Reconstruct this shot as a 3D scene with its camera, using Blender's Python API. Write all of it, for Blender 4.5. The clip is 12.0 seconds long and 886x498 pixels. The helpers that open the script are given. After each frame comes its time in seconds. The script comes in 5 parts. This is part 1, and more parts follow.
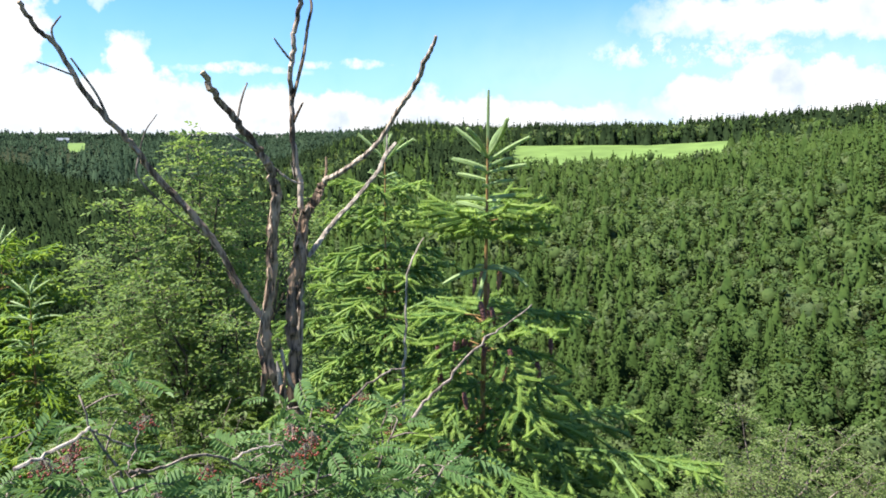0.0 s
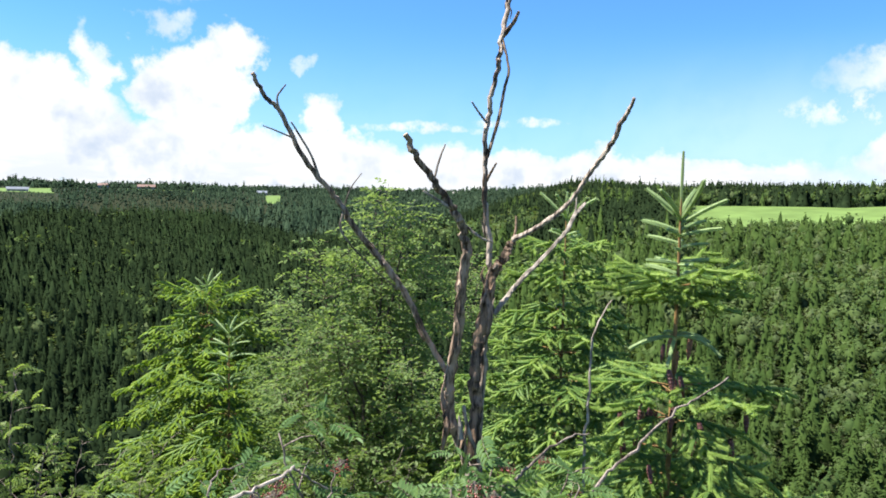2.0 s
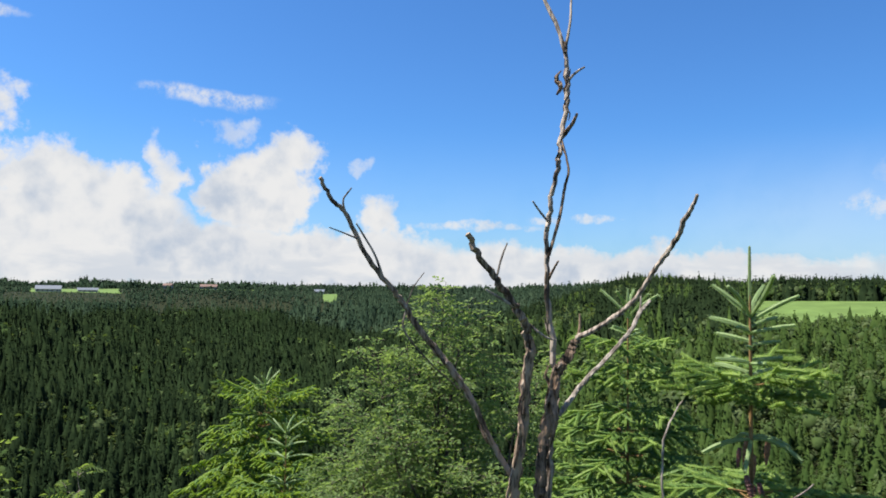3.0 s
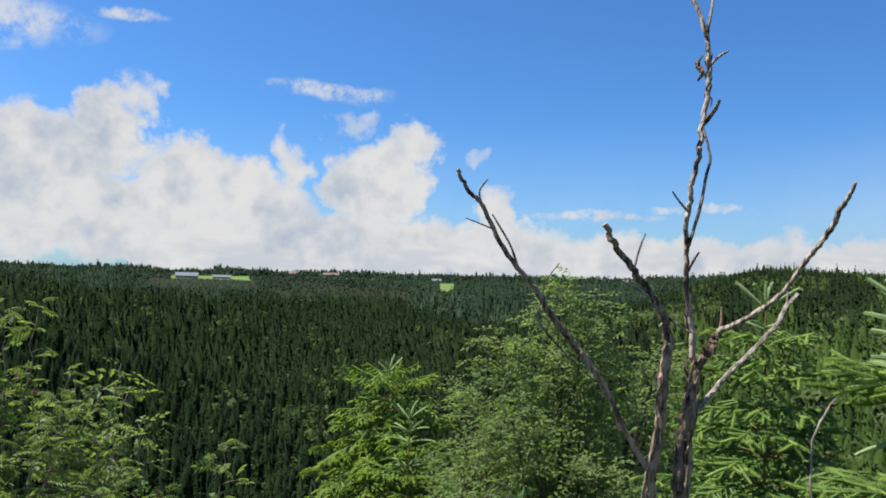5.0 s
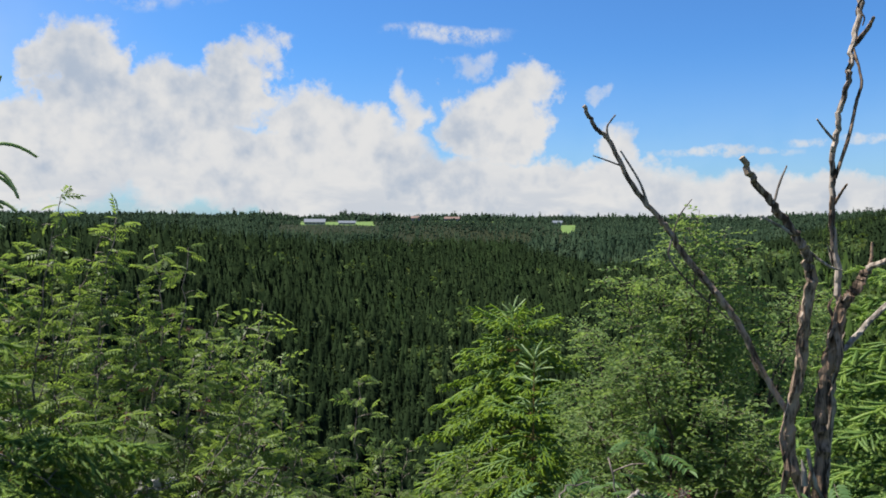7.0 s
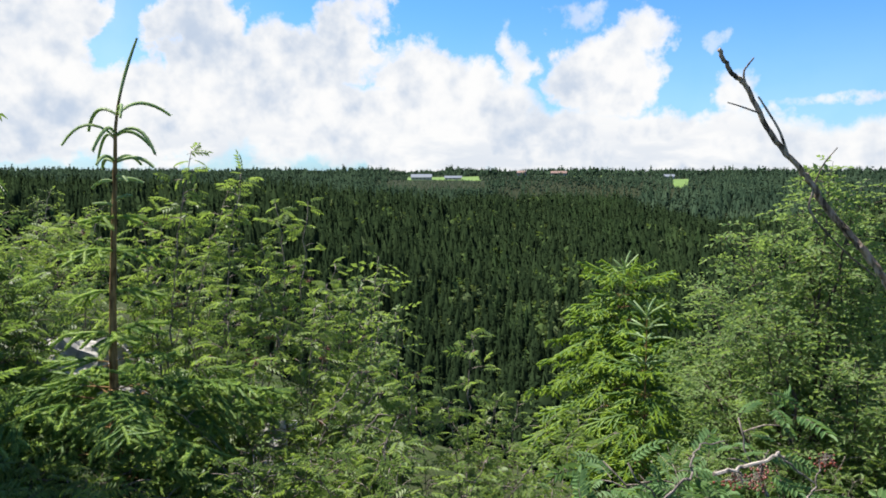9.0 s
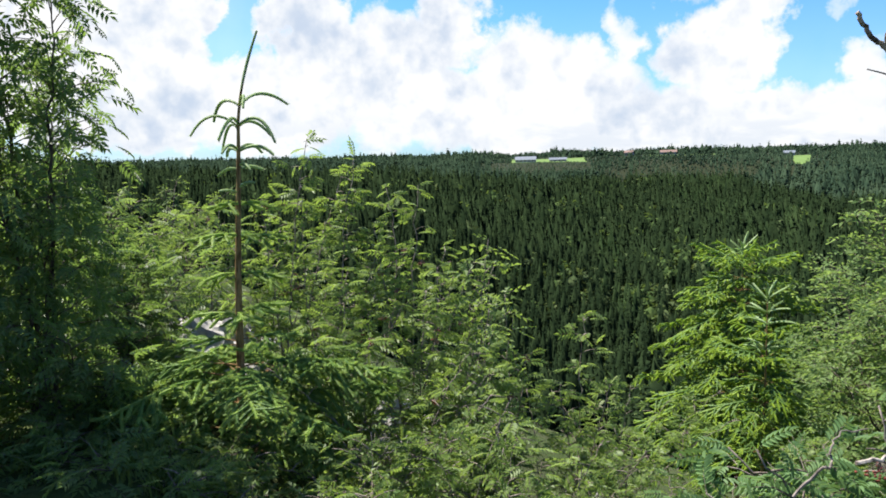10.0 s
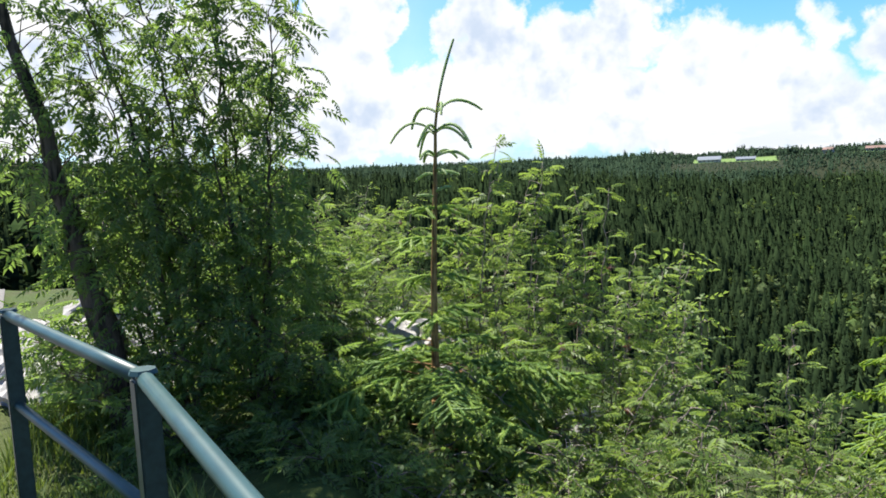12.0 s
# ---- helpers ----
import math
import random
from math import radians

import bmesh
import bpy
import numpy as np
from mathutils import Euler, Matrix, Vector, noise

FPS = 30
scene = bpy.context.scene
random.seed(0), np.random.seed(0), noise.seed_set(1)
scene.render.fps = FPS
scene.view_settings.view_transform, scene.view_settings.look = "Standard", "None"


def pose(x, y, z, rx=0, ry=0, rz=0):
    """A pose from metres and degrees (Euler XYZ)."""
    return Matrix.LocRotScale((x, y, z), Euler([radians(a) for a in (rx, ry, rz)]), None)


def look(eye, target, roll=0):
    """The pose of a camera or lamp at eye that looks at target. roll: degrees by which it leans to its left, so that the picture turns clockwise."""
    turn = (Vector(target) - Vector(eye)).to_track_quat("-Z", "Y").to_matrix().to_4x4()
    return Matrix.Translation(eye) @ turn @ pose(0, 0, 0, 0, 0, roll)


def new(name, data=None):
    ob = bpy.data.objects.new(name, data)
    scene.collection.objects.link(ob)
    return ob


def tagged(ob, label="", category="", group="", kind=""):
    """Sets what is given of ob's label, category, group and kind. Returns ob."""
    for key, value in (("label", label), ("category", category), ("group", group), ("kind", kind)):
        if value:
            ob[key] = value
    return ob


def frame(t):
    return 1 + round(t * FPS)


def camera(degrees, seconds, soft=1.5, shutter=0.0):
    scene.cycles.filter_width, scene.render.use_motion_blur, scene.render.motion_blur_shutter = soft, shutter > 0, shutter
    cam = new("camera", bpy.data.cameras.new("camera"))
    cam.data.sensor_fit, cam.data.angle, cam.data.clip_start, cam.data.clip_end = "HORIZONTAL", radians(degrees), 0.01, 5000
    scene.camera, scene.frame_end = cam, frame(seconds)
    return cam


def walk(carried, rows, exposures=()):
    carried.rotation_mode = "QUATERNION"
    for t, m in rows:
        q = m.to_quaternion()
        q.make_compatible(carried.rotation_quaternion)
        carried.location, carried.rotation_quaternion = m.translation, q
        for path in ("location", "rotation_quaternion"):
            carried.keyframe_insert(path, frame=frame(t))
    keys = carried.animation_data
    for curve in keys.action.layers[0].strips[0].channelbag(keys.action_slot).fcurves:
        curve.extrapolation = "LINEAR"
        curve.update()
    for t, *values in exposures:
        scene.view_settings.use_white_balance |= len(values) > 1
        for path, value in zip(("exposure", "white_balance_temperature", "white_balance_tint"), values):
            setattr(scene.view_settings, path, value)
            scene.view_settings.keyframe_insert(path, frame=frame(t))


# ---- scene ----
cam = camera(61.3, 12.0, 1.75)
PATH = [
    (0, (-0.068, 0.277, 1.617), (-0.076, 2.256, 1.326), 0.5),
    (0.5, (-0.081, 0.279, 1.618), (-0.233, 2.246, 1.291), 0.1),
    (1, (-0.101, 0.277, 1.619), (-0.366, 2.231, 1.284), 0.9),
    (1.5, (-0.121, 0.27, 1.624), (-0.501, 2.217, 1.366), 1.5),
    (2, (-0.138, 0.265, 1.628), (-0.598, 2.206, 1.479), 1.4),
    (2.5, (-0.151, 0.255, 1.632), (-0.696, 2.18, 1.625), 0.9),
    (3, (-0.166, 0.252, 1.632), (-0.772, 2.154, 1.74), 0.9),
    (3.2, (-0.183, 0.254, 1.629), (-0.815, 2.147, 1.763), 0.8),
    (5, (-0.225, 0.193, 1.63), (-1.119, 1.981, 1.705), 1.5),
    (5.5, (-0.232, 0.168, 1.63), (-1.191, 1.922, 1.69), 0.9),
    (6, (-0.232, 0.158, 1.63), (-1.262, 1.871, 1.684), 0.1),
    (6.5, (-0.231, 0.163, 1.625), (-1.331, 1.833, 1.631), 0.2),
    (7, (-0.235, 0.157, 1.619), (-1.4, 1.78, 1.536), 0.4),
    (7.2, (-0.26, 0.152, 1.618), (-1.434, 1.767, 1.505), -0.0),
    (9, (-0.294, 0.129, 1.609), (-1.67, 1.566, 1.405), 0.0),
    (9.5, (-0.308, 0.113, 1.608), (-1.777, 1.451, 1.385), -0.7),
    (10, (-0.318, 0.094, 1.602), (-1.879, 1.321, 1.357), -1.4),
    (10.5, (-0.317, 0.066, 1.604), (-1.941, 1.207, 1.358), -1.7),
    (11, (-0.29, 0.034, 1.604), (-1.967, 1.096, 1.362), -2.3),
    (11.5, (-0.327, 0.032, 1.607), (-2.05, 1.016, 1.36), -2.1),
    (12, (-0.403, -0.001, 1.603), (-2.207, 0.834, 1.384), -2.6),
]
EXPOSURES = [(0, 1.63), (1.5, 1.7), (2.1, 1.44), (3, 1.03), (6.5, 0.86), (9, 1.27), (10.5, 1.44), (12, 1.52)]
LINES = [(t, look(eye, target, roll)) for t, eye, target, roll in PATH]
walk(cam, LINES, EXPOSURES)

# ---- sky, sun ----
SUN_BEARING, SUN_UP = 106.0, 58.0


def heading(bearing, up=0.0):
    b, u = radians(bearing), radians(up)
    return Vector((-math.sin(b) * math.cos(u), math.cos(b) * math.cos(u), math.sin(u)))


class Nodes:
    """A short hand for shader trees."""

    def __init__(self, tree):
        self.tree = tree
        tree.nodes.clear()

    def add(self, kind, props=(), **ins):
        n = self.tree.nodes.new(kind)
        for key, value in dict(props).items():
            setattr(n, key, value)
        for key, value in ins.items():
            key = key.replace("_", " ")
            self.put(n.inputs[int(key[1:])] if key[0] == "i" and key[1:].isdigit() else n.inputs[key], value)
        return n

    def put(self, socket, value):
        if isinstance(value, bpy.types.NodeSocket):
            self.tree.links.new(value, socket)
        else:
            socket.default_value = value

    def math(self, op, a, b=0.0, c=0.0, clamp=False):
        n = self.add("ShaderNodeMath", {"operation": op, "use_clamp": clamp}, i0=a, i1=b, i2=c)
        return n.outputs[0]

    def mix(self, fac, a, b, how="MIX"):
        n = self.add("ShaderNodeMixRGB", {"blend_type": how})
        self.put(n.inputs[0], fac), self.put(n.inputs[1], a), self.put(n.inputs[2], b)
        return n.outputs[0]

    def noise(self, vector, scale, detail=4.0, rough=0.55):
        n = self.add("ShaderNodeTexNoise", {}, Vector=vector, Scale=scale, Detail=detail, Roughness=rough)
        return n.outputs["Fac"]

    def span(self, value, low, high, to_low=0.0, to_high=1.0, smooth=True):
        n = self.add("ShaderNodeMapRange", {"interpolation_type": "SMOOTHSTEP" if smooth else "LINEAR"})
        for k, v in enumerate((value, low, high, to_low, to_high)):
            self.put(n.inputs[k], v)
        return n.outputs[0]


def build_sky():
    world = bpy.data.worlds.new("sky")
    scene.world = world
    world.use_nodes = True
    n = Nodes(world.node_tree)
    sky = n.add("ShaderNodeTexSky", {"sky_type": "NISHITA", "sun_disc": False, "sun_elevation": radians(SUN_UP),
                                     "sun_rotation": radians(-SUN_BEARING), "altitude": 200.0, "ozone_density": 2.2, "dust_density": 0.6})
    way = n.add("ShaderNodeTexCoord").outputs["Generated"]
    xyz = n.add("ShaderNodeSeparateXYZ", {}, Vector=way)
    x, y, z = xyz.outputs
    az = n.math("MULTIPLY", n.math("ARCTAN2", n.math("MULTIPLY", x, -1.0), y), 180 / math.pi)
    el = n.math("MULTIPLY", n.math("ARCSINE", z), 180 / math.pi)
    # billows: the outlines of the clouds are pushed about by noise
    b1 = n.noise(way, 9.0, 6.0, 0.6)
    b2 = n.noise(way, 30.0, 5.0, 0.6)
    shift = n.math("ADD", n.math("MULTIPLY_ADD", b1, 9.0, -4.5), n.math("MULTIPLY_ADD", b2, 3.6, -1.8))
    az2 = n.math("ADD", az, shift)
    el2 = n.math("ADD", el, n.math("MULTIPLY_ADD", n.noise(way, 16.0, 6.0, 0.62), 5.6, -2.8))
    # cumulus: bearing, height, half width, half height in degrees
    heaps = [(56, 7.0, 7.0, 4.2), (50, 9.6, 3.2, 3.2), (48.6, 12.4, 1.7, 1.6), (62, 9.0, 3.6, 4.6), (45.5, 7.4, 3.0, 3.0), (38.6, 7.4, 1.8, 3.2), (41, 4.6, 5.5, 2.6),
             (32.0, 6.9, 4.4, 3.6), (29.4, 9.4, 2.2, 2.0), (21.8, 5.0, 1.9, 2.8), (36, 2.0, 30, 2.9), (8, 1.2, 30, 2.4), (-26, 2.8, 13, 3.0), (-25, 8.6, 13, 2.0),
             (71, 11.0, 4.0, 5.5), (66, 4.0, 9, 4.0), (79, 9.0, 4.5, 8.5), (87, 6.0, 6.0, 9.0), (98, 10.0, 9.0, 11.0), (24, 9.2, 0.9, 0.8), (33.4, 11.6, 1.6, 0.9), (75, 6.0, 8.0, 6.0), (53, 4.0, 13, 3.6), (43, 6.4, 3.4, 2.6)]
    best = None
    for b, e, rx, ry in heaps:
        u = n.math("MULTIPLY_ADD", az2, 1 / rx, -b / rx)
        v = n.math("MULTIPLY_ADD", el2, 1 / ry, -e / ry)
        d = n.math("SUBTRACT", 1.0, n.math("ADD", n.math("MULTIPLY", u, u), n.math("MULTIPLY", v, v)))
        d = n.math("MULTIPLY", d, min(rx, ry) / 3.0)
        best = d if best is None else n.math("SMOOTH_MAX", best, d, 0.25)
    heap = n.span(best, -0.08, 0.58)
    # thin high streaks
    wisps = None
    for b, e, rx, ry in [(35.2, 13.6, 5.4, 0.8), (60, 16.2, 9.0, 2.0), (15, 4.8, 6.0, 0.5), (-18, 6.2, 11.0, 1.6), (8, 5.4, 5.0, 0.5), (50, 17.6, 3.0, 0.5)]:
        u = n.math("MULTIPLY_ADD", n.math("MULTIPLY_ADD", shift, 0.4, az), 1 / rx, -b / rx)
        v = n.math("MULTIPLY_ADD", n.math("MULTIPLY_ADD", shift, 0.22, el), 1 / ry, -e / ry)
        d = n.math("SUBTRACT", 1.0, n.math("ADD", n.math("MULTIPLY", u, u), n.math("MULTIPLY", v, v)))
        wisps = d if wisps is None else n.math("MAXIMUM", wisps, d)
    wisp = n.math("MULTIPLY", n.math("MULTIPLY", n.span(wisps, -0.1, 1.0), n.span(n.noise(way, 22.0, 6.0, 0.7), 0.36, 0.62)), 0.85)
    # fair-weather clouds in the rest of the sky
    away = n.span(n.math("ABSOLUTE", n.math("SUBTRACT", az, 33.0)), 78.0, 105.0)
    loose = n.math("MULTIPLY", n.span(n.noise(way, 3.5, 7.0, 0.6), 0.52, 0.66), n.math("MAXIMUM", away, n.span(el, 24.0, 38.0)))
    side = n.math("ADD", n.math("MULTIPLY", n.span(az, 8.0, -14.0, 0.0, 0.22), n.span(el, 12.0, 5.0)), n.math("MULTIPLY", n.span(az, 50.0, 72.0, 0.0, 0.25), n.span(el, 22.0, 12.0)))
    veil = n.math("ADD", n.span(el, 0.0, 13.0, 0.22, 0.0), n.math("MULTIPLY", side, n.span(n.noise(way, 2.5, 4.0), 0.15, 0.6)))
    cover = n.math("MAXIMUM", n.math("MAXIMUM", n.math("MAXIMUM", heap, wisp), loose), veil, clamp=True)
    # billows lit from the sun's side, blue-grey hollows and bases
    def lump(scale, step, detail):
        toward = n.add("ShaderNodeVectorMath", {"operation": "ADD"}, i0=way, i1=tuple(heading(SUN_BEARING - 20, 40) * step)).outputs[0]
        return n.math("SUBTRACT", n.noise(way, scale, detail, 0.55), n.noise(toward, scale, detail, 0.55))

    relief = n.math("ADD", n.math("MULTIPLY", lump(7.0, 0.05, 4.0), 1.3), n.math("MULTIPLY", lump(20.0, 0.018, 4.0), 0.8))
    shade = n.span(relief, 0.16, -0.34)
    depth = n.span(best, 0.15, 1.0)
    base = n.math("MULTIPLY", n.span(el, 0.6, 5.0, 0.45, 0.0), n.span(n.noise(n.add("ShaderNodeMapping", {}, Vector=way, Scale=(1, 1, 4)).outputs[0], 9.0, 5.0), 0.42, 0.62))
    grey = n.math("MAXIMUM", n.math("MULTIPLY", shade, n.math("MULTIPLY_ADD", depth, 0.5, 0.35)), base, clamp=True)
    cloud = n.mix(grey, (1.0, 1.0, 1.0, 1), (0.50, 0.61, 0.78, 1))
    blue = n.add("ShaderNodeBackground", {}, Color=n.mix(1.0, sky.outputs[0], (0.41, 0.78, 1.20, 1), "MULTIPLY"), Strength=0.070)
    white = n.add("ShaderNodeBackground", {}, Color=cloud, Strength=0.41)
    both = n.add("ShaderNodeMixShader", {}, Fac=cover, i1=blue.outputs[0], i2=white.outputs[0])
    n.add("ShaderNodeOutputWorld", {}, Surface=both.outputs[0])
    world.cycles.sampling_method = "MANUAL"
    world.cycles.sample_map_resolution = 512


build_sky()
sun = new("sun", bpy.data.lights.new("sun", "SUN"))
sun.data.energy, sun.data.angle, sun.data.color = 5.0, radians(0.6), (1.0, 0.95, 0.86)
sun.matrix_world = look(heading(SUN_BEARING, SUN_UP) * 50, (0, 0, 0))


# ---- materials ----
def material(name, rough=0.8, metal=0.0, gloss=0.3):
    m = bpy.data.materials.new(name)
    m.use_nodes = True
    n = Nodes(m.node_tree)
    shader = n.add("ShaderNodeBsdfPrincipled", {}, Roughness=rough, Metallic=metal)
    shader.inputs["Specular IOR Level"].default_value = gloss
    out = n.add("ShaderNodeOutputMaterial", {}, Surface=shader.outputs[0])
    return m, n, shader, out


def leaf_material(name, dark, light, rough=0.5, through_light=0.3, patch=0.6, gloss=0.4, grain=0.55):
    """Green tissue: varies from leaf to leaf and from spray to spray, and lets some light through."""
    m, n, shader, out = material(name, rough, 0.0, gloss)
    island = n.add("ShaderNodeNewGeometry").outputs["Random Per Island"]
    here = n.add("ShaderNodeNewGeometry").outputs["Position"]
    spray = n.span(n.noise(here, patch, 4.0, 0.75), 0.3, 0.7)
    mix = n.math("ADD", n.math("MULTIPLY", island, grain), n.math("MULTIPLY", spray, 1.0 - grain))
    colour = n.mix(mix, (*dark, 1), (*light, 1))
    n.put(shader.inputs["Base Color"], colour)
    thin = n.add("ShaderNodeBsdfTranslucent", {}, Color=n.mix(0.5, colour, (light[0] * 1.5, light[1] * 1.5, light[2] * 0.7, 1)))
    both = n.add("ShaderNodeMixShader", {}, Fac=through_light, i1=shader.outputs[0], i2=thin.outputs[0])
    n.put(out.inputs["Surface"], both.outputs[0])
    return m


def bark_material(name, dark, light, scale=1.0, bump=0.6, rough=0.85):
    m, n, shader, out = material(name, rough, 0.0, 0.2)
    here = n.add("ShaderNodeTexCoord").outputs["Object"]
    long = n.add("ShaderNodeMapping", {}, Vector=here, Scale=(60 * scale, 60 * scale, 7 * scale)).outputs[0]
    grain = n.noise(long, 1.0, 5.0, 0.65)
    blotch = n.noise(here, 9.0 * scale, 4.0)
    mix = n.span(n.math("ADD", n.math("MULTIPLY", grain, 0.65), n.math("MULTIPLY", blotch, 0.35)), 0.40, 0.58)
    n.put(shader.inputs["Base Color"], n.mix(mix, (*dark, 1), (*light, 1)))
    relief = n.add("ShaderNodeBump", {}, Height=grain, Strength=bump, Distance=0.006)
    n.put(shader.inputs["Normal"], relief.outputs[0])
    return m


NEEDLE_YOUNG = leaf_material("spruce needles, fresh", (0.155, 0.250, 0.052), (0.310, 0.415, 0.118), 0.55, 0.52, 3.0, 0.2)
NEEDLE_SHOOT = leaf_material("spruce needles, pale new growth", (0.200, 0.290, 0.125), (0.350, 0.450, 0.210), 0.5, 0.4, 3.0, 0.25)
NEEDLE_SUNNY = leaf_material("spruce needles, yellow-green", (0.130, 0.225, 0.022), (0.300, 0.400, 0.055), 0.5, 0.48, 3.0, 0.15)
NEEDLE_OLD = leaf_material("spruce needles, older", (0.080, 0.155, 0.038), (0.165, 0.265, 0.070), 0.55, 0.4, 3.0, 0.2)
ROWAN_LEAF = leaf_material("rowan leaf", (0.062, 0.135, 0.046), (0.140, 0.225, 0.080), 0.58, 0.38, 2.0, 0.22)
SAPLING_LEAF = leaf_material("sapling leaf", (0.050, 0.104, 0.026), (0.205, 0.282, 0.074), 0.5, 0.5, 1.6, 0.32)
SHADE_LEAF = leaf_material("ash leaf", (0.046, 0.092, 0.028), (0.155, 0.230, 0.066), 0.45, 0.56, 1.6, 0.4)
SALLOW_LEAF = leaf_material("sallow leaf", (0.090, 0.155, 0.048), (0.205, 0.285, 0.100), 0.6, 0.5, 1.2, 0.2)
BIRCH_LEAF = leaf_material("birch leaf", (0.065, 0.105, 0.028), (0.160, 0.210, 0.068), 0.55, 0.35, 1.2, 0.25)
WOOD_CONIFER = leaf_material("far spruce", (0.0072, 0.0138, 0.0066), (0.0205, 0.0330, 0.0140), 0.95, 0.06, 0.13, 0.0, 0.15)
# a lighter tone of the forest spruce, used in patches
WOOD_MID = leaf_material("lighter spruce wood", (0.0100, 0.0200, 0.0085), (0.0270, 0.0440, 0.0175), 0.95, 0.1, 0.13, 0.0, 0.15)
# distance haze is put into this base colour as a bluer green
WOOD_HAZED = leaf_material("plateau wood, haze in its colour", (0.013, 0.026, 0.017), (0.040, 0.062, 0.036), 0.95, 0.1, 0.03, 0.0, 0.12)
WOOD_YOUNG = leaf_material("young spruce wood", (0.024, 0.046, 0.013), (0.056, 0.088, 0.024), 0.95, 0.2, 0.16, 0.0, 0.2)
WOOD_BROAD = leaf_material("far broadleaf", (0.027, 0.056, 0.018), (0.088, 0.126, 0.042), 0.95, 0.3, 0.15, 0.02, 0.2)
WOOD_BIRCH = leaf_material("far birch", (0.040, 0.066, 0.028), (0.108, 0.138, 0.058), 0.95, 0.3, 0.15, 0.02, 0.2)
BARK_DEAD = bark_material("dead wood, weathered", (0.050, 0.036, 0.027), (0.41, 0.34, 0.275), 0.9, 1.0)
BARK_BROWN = bark_material("brown dead bark", (0.050, 0.033, 0.023), (0.38, 0.285, 0.205), 0.9, 1.0)
BARK_STRIP = bark_material("torn bark", (0.026, 0.018, 0.013), (0.30, 0.205, 0.140), 1.0, 1.0)
BARK_PALE = bark_material("bleached wood", (0.14, 0.115, 0.092), (0.37, 0.325, 0.275), 1.0, 0.5)
BARK_TWIG = bark_material("grey twig", (0.07, 0.055, 0.045), (0.24, 0.20, 0.17), 1.0, 0.4)
BARK_SPRUCE = bark_material("spruce stem", (0.10, 0.055, 0.02), (0.27, 0.17, 0.07), 1.0, 0.5)
BARK_DARK = bark_material("dark bark", (0.026, 0.020, 0.015), (0.115, 0.088, 0.068), 0.6, 0.8)


def plain(name, colour, rough=0.5, metal=0.0, vary=0.15, scale=20.0, bump=0.0, gloss=0.4):
    m, n, shader, out = material(name, rough, metal, gloss)
    here = n.add("ShaderNodeTexCoord").outputs["Object"]
    spots = n.noise(here, scale, 5.0)
    low = tuple(c * (1 - vary) for c in colour)
    high = tuple(min(1.0, c * (1 + vary)) for c in colour)
    n.put(shader.inputs["Base Color"], n.mix(n.span(spots, 0.3, 0.7), (*low, 1), (*high, 1)))
    if bump:
        n.put(shader.inputs["Normal"], n.add("ShaderNodeBump", {}, Height=spots, Strength=bump, Distance=0.01).outputs[0])
    return m


PAINT = plain("green railing paint", (0.022, 0.054, 0.054), 0.42, 0.0, 0.14, 9.0, 0.03, 0.35)
POST_PAINT = plain("dark green post paint", (0.018, 0.036, 0.036), 0.42, 0.0, 0.25, 30.0, 0.1, 0.4)
CONE = plain("spruce cone scales", (0.10, 0.038, 0.034), 0.55, 0.0, 0.45, 60.0, 0.5)
CONE_DRY = plain("dry cone scales", (0.24, 0.115, 0.06), 0.6, 0.0, 0.35, 60.0, 0.5)
BERRY = plain("rowan berry", (0.16, 0.030, 0.016), 0.45, 0.0, 0.4, 50.0)
ROCK = plain("grey rock", (0.30, 0.285, 0.27), 0.9, 0.0, 0.35, 6.0, 0.6, 0.2)
WALLS = plain("pale farm walls", (0.30, 0.285, 0.265), 0.8, 0.0, 0.1, 1.0)
RED_ROOF = plain("red tiles", (0.17, 0.105, 0.085), 0.8, 0.0, 0.2, 1.0)
GREY_ROOF = plain("grey barn roof", (0.13, 0.15, 0.18), 0.7, 0.0, 0.1, 1.0)
MEADOW = plain("mown meadow", (0.105, 0.162, 0.045), 0.9, 0.0, 0.16, 0.06, 0.0, 0.1)
FERN = leaf_material("grass and herbs", (0.055, 0.095, 0.016), (0.16, 0.21, 0.045), 0.6, 0.3, 1.5)


def ground_material():
    m, n, shader, out = material("grassy ground", 0.95, 0.0, 0.1)
    here = n.add("ShaderNodeNewGeometry").outputs["Position"]
    patch = n.span(n.noise(here, 0.7, 5.0), 0.35, 0.65)
    fine = n.noise(here, 14.0, 5.0, 0.7)
    green = n.mix(fine, (0.024, 0.042, 0.011, 1), (0.075, 0.102, 0.028, 1))
    soil = n.mix(fine, (0.030, 0.028, 0.015, 1), (0.085, 0.075, 0.045, 1))
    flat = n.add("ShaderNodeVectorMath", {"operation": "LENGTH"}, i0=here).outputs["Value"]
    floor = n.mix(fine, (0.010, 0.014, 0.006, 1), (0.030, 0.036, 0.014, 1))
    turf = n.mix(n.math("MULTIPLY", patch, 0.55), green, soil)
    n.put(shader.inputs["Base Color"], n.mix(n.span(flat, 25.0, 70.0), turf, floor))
    n.put(shader.inputs["Normal"], n.add("ShaderNodeBump", {}, Height=fine, Strength=0.8, Distance=0.05).outputs[0])
    return m


